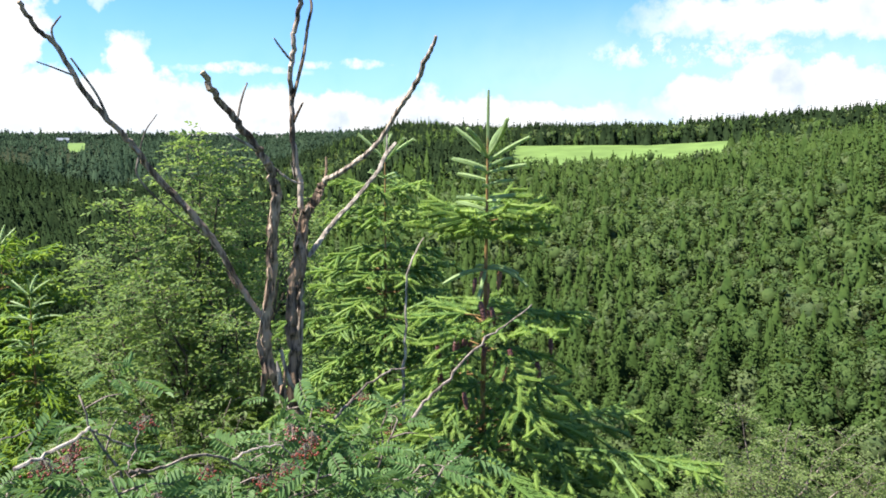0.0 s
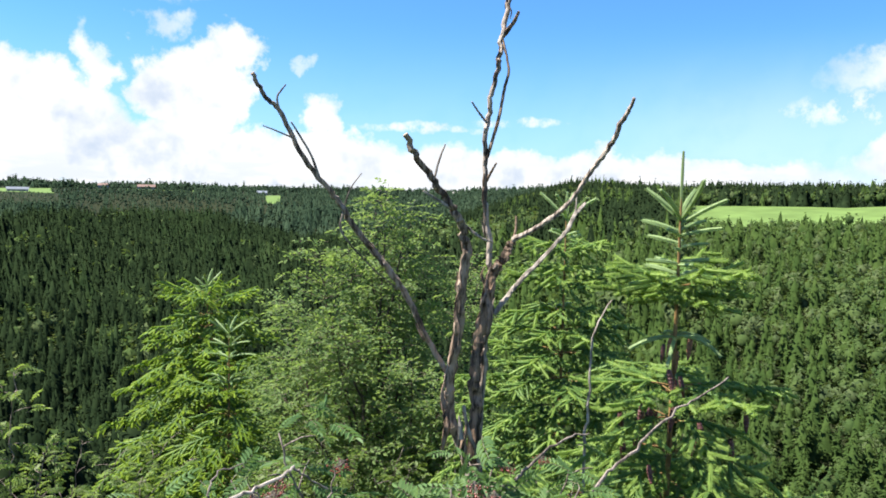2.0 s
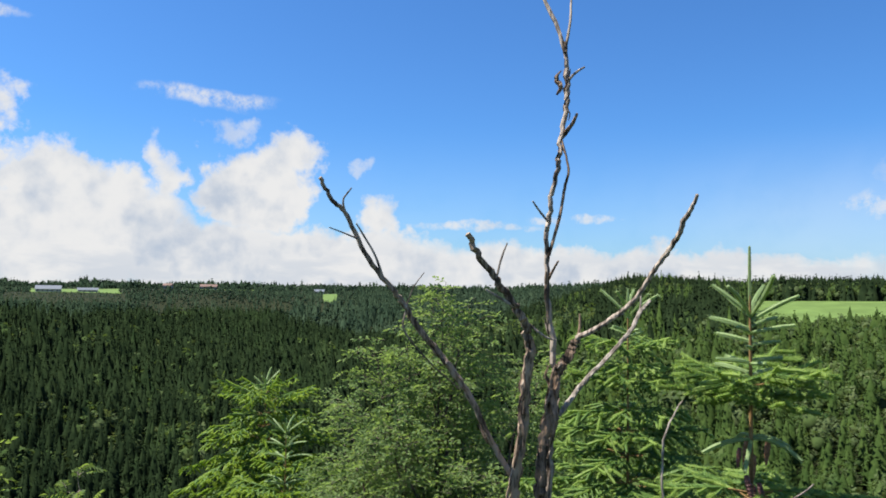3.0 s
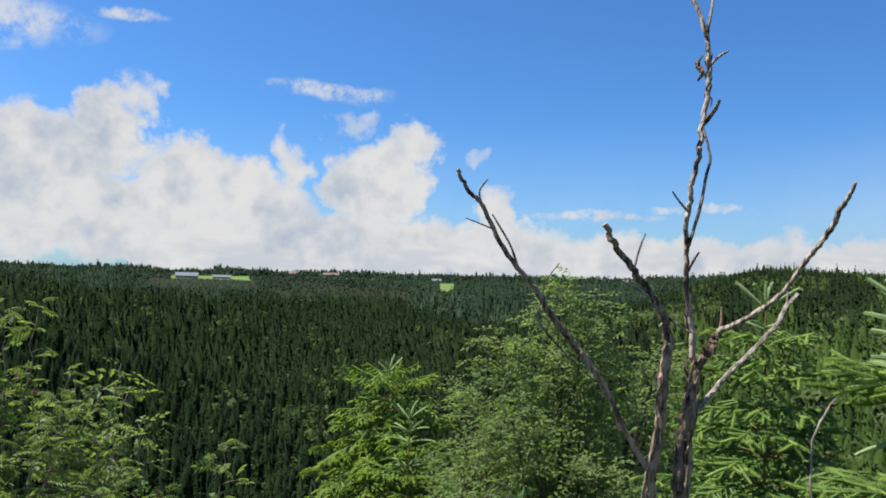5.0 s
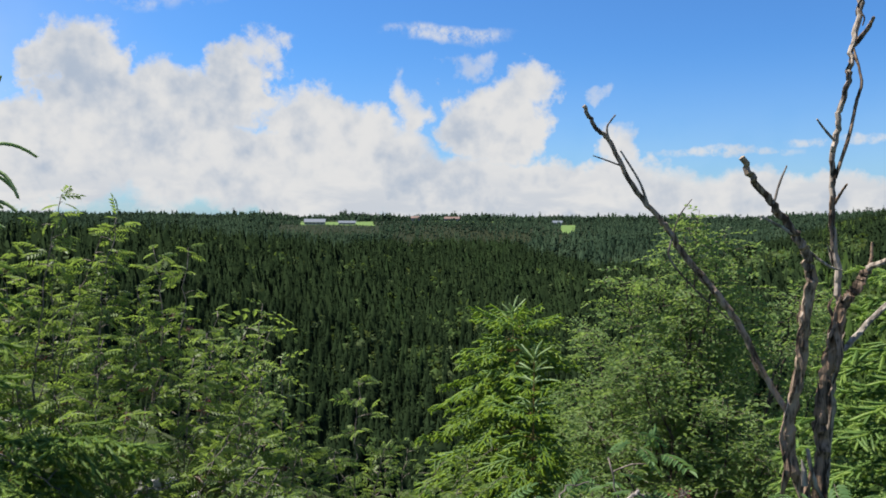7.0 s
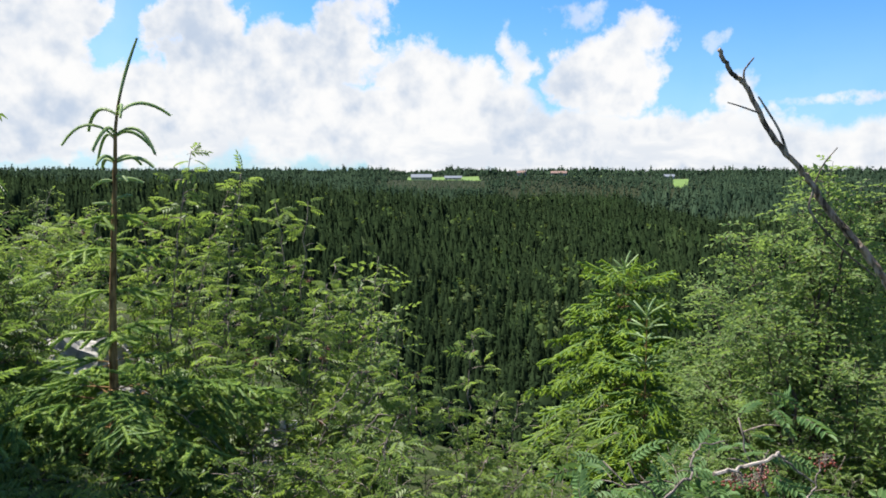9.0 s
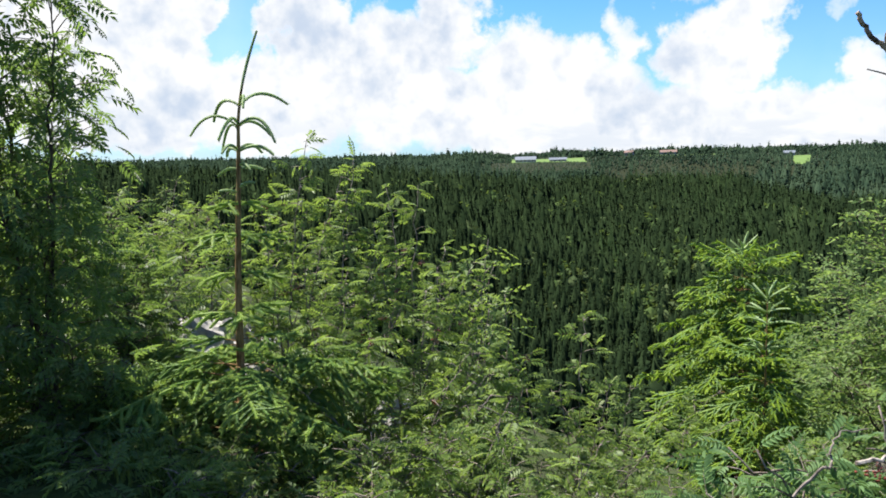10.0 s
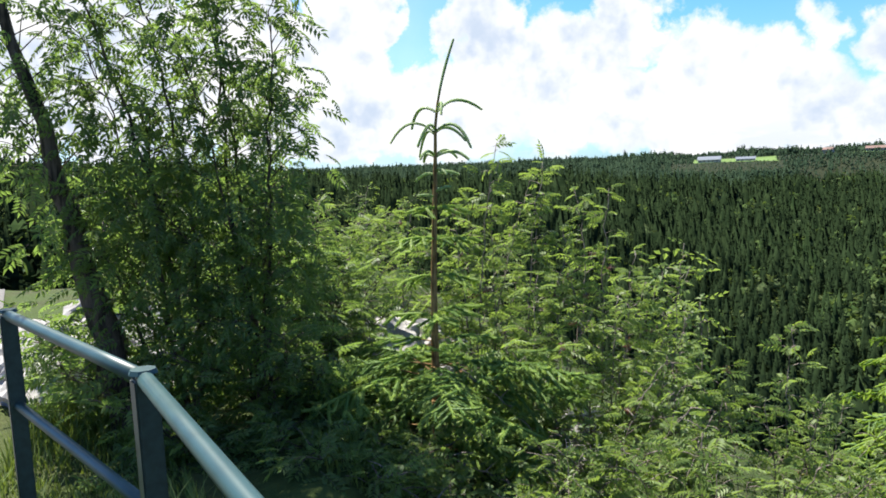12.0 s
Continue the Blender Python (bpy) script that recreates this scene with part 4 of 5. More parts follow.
spruce("spruce_tree", (-6.79, 11.39, 0.10), 5.0,
       [(0.12, -5, 0.26, 1.0, 0.1), (0.26, 5, 0.5, 0.75, 0.25), (0.42, 6, 1.0, 0.5, 0.25), (0.60, 5, 0.7, 0.25, 0.25), (0.80, 7, 1.05, 0.25, 0.25), (1.02, 8, 1.2, 0.25, 0.25), (1.28, 8, 1.4, 0.25, 0.5), (1.55, 7, 1.35, 0.25, 0.5), (1.85, 7, 1.5, 0.25, 0.5), (2.15, 7, 1.6, 0.0, 0.25), (2.5, 7, 1.75, 0.0, 0.5), (2.85, 8, 1.8, 0.0, 0.5), (3.2, 8, 1.8, 0.0, 0.5)],
       "bushy yellow-green spruce on the slope", "slope spruces", coarse=True, seed=11, leader=0.2)
spruce("spruce_tree", (-5.55, 9.9, -0.25), 4.0,
       [(0.22, -5, 0.30, 0.9, 0.1), (0.40, -5, 0.32, 0.6, 0.2), (0.58, -5, 0.34, 0.5, 0.3), (0.70, 5, 0.42, 0.5, 0.25), (0.92, -5, 0.34, 0.4, 0.3), (1.08, 6, 0.75, 0.5, 0.25), (1.40, 6, 0.7, 0.25, 0.5), (1.7, 7, 0.85, 0.25, 0.5), (2.0, 7, 0.95, 0.0, 0.5), (2.4, 7, 1.0, 0.0, 0.5)],
       "small open spruce beside a bushier one", "slope spruces", coarse=True, seed=14, leader=0.25)


# ---- the dead tree ----
def build_dead_tree():
    r = np.random.default_rng(31)
    foot = Vector((-0.70, 3.42, ground_at(-0.70, 3.42)))
    ob = thing("dead_tree", foot, "bare dead multi-stemmed tree with split grey bark", "dead tree")

    def limb(name, points, radii, mat, label="", sides=9, rough=0.24, kink=0.0034):
        line = spline([Vector(p) - foot for p in points], 7)
        line[1:-1] += r.normal(size=(len(line) - 2, 3)) * kink * min(1.0, max(radii) / 0.034)
        soup = Soup()
        tube(soup, line, [(0.64 if q > 0.0125 else 0.78) * q for q in radii], sides, 0, rough, r)
        me = soup.mesh(name, [mat], False)
        part(name, me, ob, label)
        return line

    z0 = foot.z - 0.2
    limb("trunk", [(-0.70, 3.42, z0), (-0.71, 3.41, -0.4), (-0.71, 3.42, 0.2), (-0.72, 3.41, 0.52)], [0.085, 0.07, 0.058, 0.05], BARK_DEAD, "split weathered trunk foot", 11)
    sawn = limb("stem", [(-0.73, 3.42, 0.40), (-0.82, 3.36, 0.66), (-0.82, 3.33, 0.85), (-0.79, 3.31, 1.03), (-0.77, 3.28, 1.22), (-0.75, 3.26, 1.41), (-0.77, 3.22, 1.51), (-0.81, 3.18, 1.59), (-0.86, 3.14, 1.67), (-0.92, 3.09, 1.76), (-0.955, 3.04, 1.85)],
         [0.036, 0.031, 0.028, 0.027, 0.024, 0.021, 0.018, 0.0155], BARK_BROWN, "dead stem with a sawn end")
    tall = limb("stem", [(-0.70, 3.42, 0.32), (-0.71, 3.40, 0.49), (-0.695, 3.40, 0.82), (-0.685, 3.39, 1.02), (-0.66, 3.38, 1.22), (-0.67, 3.37, 1.36), (-0.69, 3.36, 1.55), (-0.70, 3.35, 1.74), (-0.69, 3.34, 1.92), (-0.67, 3.33, 2.06), (-0.65, 3.34, 2.17), (-0.645, 3.38, 2.29), (-0.63, 3.41, 2.44), (-0.63, 3.43, 2.57), (-0.64, 3.44, 2.71)],
         [0.04, 0.031, 0.026, 0.022, 0.019, 0.017, 0.017, 0.018, 0.014], BARK_DEAD, "tall grey central stem")
    torn = limb("stem", [(-0.715, 3.37, 0.42), (-0.71, 3.36, 0.70), (-0.715, 3.35, 0.85), (-0.70, 3.34, 1.03), (-0.67, 3.34, 1.20), (-0.64, 3.34, 1.32), (-0.60, 3.34, 1.37), (-0.57, 3.34, 1.44)],
         [0.034, 0.030, 0.028, 0.027, 0.023, 0.018], BARK_STRIP, "dark stem with torn bark", 8, 0.4)
    limb("branch", [(-0.57, 3.34, 1.44), (-0.45, 3.29, 1.51), (-0.34, 3.25, 1.60), (-0.26, 3.19, 1.72), (-0.19, 3.14, 1.82), (-0.15, 3.08, 1.90), (-0.11, 3.02, 1.98)],
         [0.017, 0.0115, 0.0105, 0.011, 0.012, 0.007], BARK_DEAD)
    slant = limb("branch", [(-0.83, 3.36, 0.84), (-0.92, 3.34, 0.99), (-1.01, 3.29, 1.19), (-1.10, 3.24, 1.33), (-1.20, 3.18, 1.47), (-1.25, 3.13, 1.57), (-1.30, 3.08, 1.65), (-1.37, 3.02, 1.76), (-1.44, 2.97, 1.92), (-1.48, 2.92, 1.98), (-1.51, 2.87, 2.06)],
         [0.018, 0.020, 0.022, 0.020, 0.018, 0.016, 0.0145, 0.013, 0.010], BARK_BROWN, "long slanting dead branch")
    limb("branch", [(-0.65, 3.39, 1.12), (-0.62, 3.41, 1.16), (-0.55, 3.44, 1.26), (-0.46, 3.48, 1.36), (-0.37, 3.51, 1.47), (-0.33, 3.54, 1.55), (-0.29, 3.57, 1.60)], [0.013, 0.0125, 0.0105, 0.010, 0.011, 0.008], BARK_PALE, "bleached bare branch")
    small = [("twig", [(-1.31, 3.07, 1.66), (-1.34, 3.03, 1.77), (-1.40, 2.98, 1.89)], 0.007, BARK_DEAD), ("twig", [(-1.44, 2.97, 1.92), (-1.445, 2.95, 1.98), (-1.415, 2.96, 2.03)], 0.007, BARK_DEAD),
             ("twig", [(-1.40, 2.99, 1.83), (-1.44, 2.95, 1.85), (-1.49, 2.92, 1.87)], 0.0045, BARK_TWIG), ("twig", [(-1.24, 3.14, 1.56), (-1.21, 3.14, 1.64), (-1.165, 3.14, 1.70)], 0.0045, BARK_TWIG),
             ("twig", [(-1.24, 3.14, 1.55), (-1.25, 3.15, 1.46), (-1.16, 3.24, 1.32), (-1.06, 3.33, 1.21)], 0.0055, BARK_TWIG), ("twig", [(-0.86, 3.13, 1.68), (-0.84, 3.13, 1.76), (-0.82, 3.14, 1.82)], 0.006, BARK_TWIG),
             ("twig", [(-0.80, 3.18, 1.57), (-0.86, 3.14, 1.61), (-0.90, 3.12, 1.635)], 0.0075, BARK_PALE), ("twig", [(-0.75, 3.23, 1.50), (-0.69, 3.26, 1.45), (-0.655, 3.34, 1.43)], 0.009, BARK_DEAD),
             ("branch", [(-0.64, 3.43, 2.66), (-0.68, 3.46, 2.79), (-0.74, 3.48, 2.92), (-0.77, 3.50, 3.03)], 0.013, BARK_DEAD), ("branch", [(-0.64, 3.44, 2.68), (-0.62, 3.44, 2.80), (-0.62, 3.47, 2.95)], 0.011, BARK_DEAD),
             ("branch", [(-0.69, 3.35, 1.78), (-0.645, 3.34, 1.94), (-0.625, 3.34, 2.06), (-0.61, 3.34, 2.14), (-0.645, 3.37, 2.28)], 0.011, BARK_STRIP), ("stub", [(-0.69, 3.33, 1.92), (-0.72, 3.30, 1.96), (-0.745, 3.27, 2.00)], 0.0075, BARK_DEAD),
             ("stub", [(-0.69, 3.35, 1.68), (-0.66, 3.32, 1.73), (-0.64, 3.29, 1.755)], 0.007, BARK_STRIP), ("stub", [(-0.63, 3.42, 2.53), (-0.59, 3.40, 2.56), (-0.55, 3.38, 2.575)], 0.009, BARK_DEAD),
             ("stub", [(-0.645, 3.38, 2.28), (-0.60, 3.36, 2.33), (-0.575, 3.34, 2.37)], 0.012, BARK_STRIP), ("stub", [(-0.57, 3.34, 1.43), (-0.56, 3.34, 1.49), (-0.56, 3.34, 1.54)], 0.008, BARK_STRIP),
             ("stub", [(-0.34, 3.54, 1.53), (-0.33, 3.55, 1.58), (-0.33, 3.56, 1.64)], 0.006, BARK_PALE), ("snag", [(-0.68, 3.36, 0.46), (-0.73, 3.30, 0.64), (-0.75, 3.29, 0.74)], 0.016, BARK_DEAD)]
    for name, points, rad, mat in small:
        limb(name, points, [rad, rad * 0.85, rad * 0.6], mat, "", 6, 0.2, 0.0015)
    # loose strips of bark along the stems
    for x, y, z, h, w in [(-0.83, 3.29, 0.50, 0.36, 0.022), (-0.715, 3.315, 0.72, 0.30, 0.02), (-0.66, 3.31, 1.0, 0.34, 0.018), (-0.775, 3.25, 1.0, 0.3, 0.014), (-0.62, 3.37, 2.35, 0.14, 0.012), (-0.655, 3.36, 2.46, 0.10, 0.016), (-0.75, 3.30, 0.45, 0.26, 0.02), (-0.68, 3.31, 1.15, 0.18, 0.02)]:
        line = [Vector((x + 0.012 * math.sin(k * 1.7 + x * 40), y + 0.006 * math.cos(k * 2.1), z + h * k / 5)) - foot for k in range(6)]
        soup = Soup()
        tube(soup, spline(line, 3), [0.003, w * 0.6, w * 0.5, 0.002], 5, 0, 0.5, r)
        part("bark_strip", soup.mesh("bark strip", [BARK_STRIP]), ob, "peeling dark bark strip")
    def peeling(along, count, low, high, size):
        """Splinters and curls of bark standing off a stem."""
        for _ in range(count):
            t = r.uniform(low, high)
            k = int(t * (len(along) - 4))
            turn, off = r.uniform(0, 6.28), size * r.uniform(0.8, 1.15)
            side = np.array((math.cos(turn), math.sin(turn), 0.0))
            strip = np.array([along[min(k + q, len(along) - 1)] + side * off * (1 + 0.25 * (q in (0, 3))) for q in range(4)])
            flake = Soup()
            tube(flake, strip, [0.0015, size * r.uniform(0.22, 0.42), size * 0.3, 0.001], 5, 0, 0.5, r)
            part("bark_strip", flake.mesh("bark strip", [BARK_STRIP if r.random() < 0.65 else BARK_DEAD]), ob, "peeling dark bark strip")

    peeling(sawn, 16, 0.02, 0.62, 0.021)
    peeling(tall, 12, 0.05, 0.5, 0.018)
    peeling(tall, 8, 0.7, 0.97, 0.013)
    peeling(torn, 16, 0.05, 0.9, 0.021)
    peeling(slant, 12, 0.1, 0.7, 0.014)
    soup = Soup()
    tube(soup, [Vector(p) - foot for p in ((-0.752, 3.275, 0.60), (-0.757, 3.27, 0.66), (-0.765, 3.27, 0.70))], [0.014, 0.012, 0.003], 5, 0, 0.3, r)
    part("split_wood", soup.mesh("split wood", [BARK_PALE]), ob, "pale freshly split wood")


build_dead_tree()


# ---- broad-leaved shrubs and trees ----
def feather_leaf(mat, long=0.17, pairs=6, leaflet=0.05, wide=0.017, seed=0, fine=False):
    """A rowan leaf along +x: a stalk and pairs of folded leaflets."""
    r = np.random.default_rng(seed)
    soup = Soup()

    def blade(at, turn, l, w):
        c, s = math.cos(turn), math.sin(turn)
        out = np.array([(0, 0, 0), (0.30, 0.5, 0.10), (0.72, 0.42, 0.06), (1, 0, -0.12), (0.72, -0.42, 0.06), (0.30, -0.5, 0.10)] if fine else [(0, 0, 0), (0.45, 0.52, 0.09), (1, 0, -0.12), (0.45, -0.52, 0.09)])
        x, y = out[:, 0] * l, out[:, 1] * w
        z = out[:, 2] * w * 2 - 0.25 * l * out[:, 0] ** 2
        soup.add(np.stack([at[0] + x * c - y * s, at[1] + x * s + y * c, at[2] + z], 1), [(0, 3, 2, 1), (0, 5, 4, 3)] if fine else [(0, 2, 1), (0, 3, 2)], 0)

    def spine(t):
        return np.array([long * t, 0, 0.06 * long * math.sin(2.4 * t) - 0.22 * long * t * t])

    for k in range(pairs):
        t = 0.24 + 0.68 * k / (pairs - 1)
        size = leaflet * (0.8 + 0.3 * math.sin(math.pi * (0.2 + 0.7 * k / pairs))) * r.uniform(0.9, 1.1)
        for hand in (1, -1):
            blade(spine(t), hand * radians(r.uniform(52, 68)), size, wide)
    blade(spine(1.0), 0.0, leaflet, wide)
    tube(soup, np.array([spine(t) for t in (0, 0.5, 1)]), [0.0014, 0.0008], 3, 1)
    return soup.mesh("leaf", [mat, BARK_TWIG])


def simple_leaf(mat, long=0.06, wide=0.035, count=5, seed=0):
    """A short twig of oval leaves."""
    r = np.random.default_rng(seed)
    soup = Soup()
    for k in range(count):
        at = np.array([0.025 + long * 0.55 * k, 0, -0.01 * k])
        turn = (0.9 if k % 2 else -0.9) * r.uniform(0.6, 1.2) if k < count - 1 else 0
        c, s = math.cos(turn), math.sin(turn)
        out = np.array([(0, 0, 0), (0.45, 0.5, 0.1), (1, 0, -0.15), (0.45, -0.5, 0.1)])
        x, y, z = out[:, 0] * long, out[:, 1] * wide, out[:, 2] * long + r.uniform(-0.3, 0.3) * out[:, 1] * wide
        soup.add(np.stack([at[0] + x * c - y * s, at[1] + x * s + y * c, at[2] + z], 1), [(0, 2, 1), (0, 3, 2)], 0)
    tube(soup, [(0, 0, 0), (0.02 + long * 0.55 * count, 0, -0.01 * count)], [0.0015, 0.0008], 3, 1)
    return soup.mesh("leaf_spray", [mat, BARK_TWIG])


def arrays(mesh):
    p = np.empty(len(mesh.vertices) * 3)
    mesh.vertices.foreach_get("co", p)
    return p.reshape(-1, 3), [(np.array([f.vertices[:] for f in mesh.polygons if len(f.vertices) == k and f.material_index == s]), s)
                              for k in (3, 4) for s in (0, 1) if any(len(f.vertices) == k and f.material_index == s for f in mesh.polygons)]


def facing(way, up=(0, 0, 1), roll=0.0):
    """A turn that lays +x along way with its flat side up."""
    x = Vector(way).normalized()
    y = Vector(up).cross(x)
    y = y.normalized() if y.length > 1e-4 else Vector((0, 1, 0))
    z = x.cross(y)
    return Matrix((x, y, z)).transposed().to_4x4() @ Matrix.Rotation(roll, 4, "X")


def leafy(name, foot, stems, leaves, bark, label, category, leaf_label="", group="", singles=200, twigs=9, twig_len=0.4, per_twig=5, bare=0.35, sink=0.25, up=0.35, thick=0.012, seed=1, jitter=0.05, size=(0.75, 1.15), leaf_name="leaf", tilt=(-0.35, 0.45)):
    """A shrub or tree. stems: the tips to which stems grow from the foot, each with its own bend."""
    r = np.random.default_rng(seed)
    foot = Vector((foot[0], foot[1], ground_at(foot[0], foot[1]) if len(foot) < 3 else foot[2]))
    ob = thing(name, foot, label, category, group)
    spots = []
    for tip in stems:
        soup = Soup()
        end = Vector(tip[:3]) - foot
        span = end.length
        start = Vector((r.uniform(-0.1, 0.1), r.uniform(-0.1, 0.1), -sink))
        bend = Vector(tip[3:6]) if len(tip) > 3 else Vector((end.x * -0.12, end.y * -0.12, 0.12 * span)) + Vector(r.normal(size=3) * 0.03 * span)
        line = spline([start, start.lerp(end, 0.35) + bend * 0.9, start.lerp(end, 0.7) + bend * 0.7, end], 8)
        line[1:-1] += r.normal(size=(len(line) - 2, 3)) * 0.004 * span
        tube(soup, line, [thick * (0.7 + 0.35 * span), thick * 0.45 * (0.7 + 0.3 * span), 0.003], 6, 0, 0.1, r)
        for k in range(twigs):
            t = bare + (1 - bare) * (k + r.uniform(0, 0.8)) / twigs
            at = np.array([np.interp(t, np.linspace(0, 1, len(line)), line[:, c]) for c in range(3)])
            a = k * 2.4 + r.uniform(-0.5, 0.5)
            way = Vector((math.cos(a), math.sin(a), up + r.uniform(-0.25, 0.35))).normalized()
            l = twig_len * (1.05 - 0.65 * t) * r.uniform(0.6, 1.2)
            twig = spline([at, Vector(at) + way * l * 0.55 + Vector((0, 0, 0.05 * l)), Vector(at) + way * l + Vector((0, 0, -0.08 * l))], 2)
            tube(soup, twig, [0.0045, 0.002], 3, 0)
            for j in range(per_twig):
                u = 0.25 + 0.75 * (j + r.uniform(0.2, 0.8)) / per_twig
                p = np.array([np.interp(u, np.linspace(0, 1, len(twig)), twig[:, c]) for c in range(3)]) + r.normal(size=3) * jitter
                side = a + (0.9 if j % 2 else -0.9) + r.uniform(-0.5, 0.5)
                spots.append((p, Vector((math.cos(side), math.sin(side), r.uniform(*tilt)))))
        spots.append((line[-1], Vector((r.normal(), r.normal(), 0.6))))
        part("stem", soup.mesh("stem", [bark], True), ob)
    order = r.permutation(len(spots))
    joined = Soup()
    made = [arrays(m) for m in leaves]
    for n, k in enumerate(order):
        p, way = spots[k]
        s = r.uniform(*size)
        m = Matrix.Translation(p) @ facing(way, (0.45 * r.normal(), 0.45 * r.normal(), 1), r.normal() * 0.6) @ Matrix.Diagonal((s, s, s, 1))
        if n < singles:
            part(leaf_name, leaves[k % len(leaves)], ob, "", m)
        else:
            pts, faces = made[k % len(leaves)]
            turned = pts @ np.array(m.to_3x3()).T + np.array(m.translation)
            base = joined.count
            joined.points.append(turned)
            joined.count += len(turned)
            for f, slot in faces:
                joined.faces.append((f + base, slot))
    if joined.count:
        tagged(part("foliage", joined.mesh("foliage", list(leaves[0].materials)), ob, leaf_label), kind="stuff")
    return ob, spots


def berry_cluster(seed, count=42, spread=0.036):
    r = np.random.default_rng(seed)
    soup = Soup()
    ico = bmesh.new()
    bmesh.ops.create_icosphere(ico, subdivisions=1, radius=0.0045)
    v = np.array([q.co[:] for q in ico.verts])
    f = np.array([[q.index for q in g.verts] for g in ico.faces])
    ico.free()
    for k in range(count):
        at = r.normal(size=3) * spread * (0.6, 0.6, 0.35)
        soup.add(v * r.uniform(0.6, 1.15) + at, f, 0)
        tube(soup, [np.array((0, 0, 0.035)), at * 0.6 + (0, 0, 0.014), at], [0.0006, 0.0004], 3, 1)
    return soup.mesh("berry umbel", [BERRY, BARK_TWIG])


UMBELS = [berry_cluster(k) for k in range(4)]
ROWAN = [feather_leaf(ROWAN_LEAF, 0.15, 6, 0.043, 0.0165, k, True) for k in range(3)]
SAPLING = [feather_leaf(SAPLING_LEAF, 0.14, 5, 0.052, 0.021, 10 + k) for k in range(3)]
SHADE = [feather_leaf(SHADE_LEAF, 0.20, 5, 0.070, 0.028, 20 + k) for k in range(3)]
SALLOW = [simple_leaf(SALLOW_LEAF, 0.07, 0.036, 5, 30 + k) for k in range(3)]
BIRCH = [simple_leaf(BIRCH_LEAF, 0.05, 0.034, 6, 40 + k) for k in range(3)]
OVAL = [simple_leaf(SAPLING_LEAF, 0.07, 0.042, 5, 50 + k) for k in range(3)]
SMALL_OVAL = [simple_leaf(SAPLING_LEAF, 0.045, 0.026, 6, 55 + k) for k in range(3)]

r_front = np.random.default_rng(77)


def rowan_tips():
    tips = []
    for k in range(30):
        u = k / 29
        x = -1.75 + 1.68 * u
        y = 2.15 + 0.75 * u + r_front.uniform(-0.25, 0.55)
        z = 0.62 + 0.05 * math.sin(6 * u) + r_front.uniform(-0.30, 0.06) - 0.22 * max(0, u - 0.75) * 4 * 0.3
        tips.append((x, y, z))
    return tips + [(-0.66, 2.97, 0.60), (-0.69, 2.81, 0.57), (-0.58, 3.05, 0.58)]


rowan_ob, rowan_spots = leafy("rowan_shrub", (-0.75, 2.9), rowan_tips(), ROWAN, BARK_TWIG, "spreading rowan shrub with clusters of red berries", "rowan", "feathered green rowan leaves", "rowans", 280, 9, 0.34, 5, 0.42, seed=4, up=0.2, jitter=0.045, size=(0.55, 1.05))


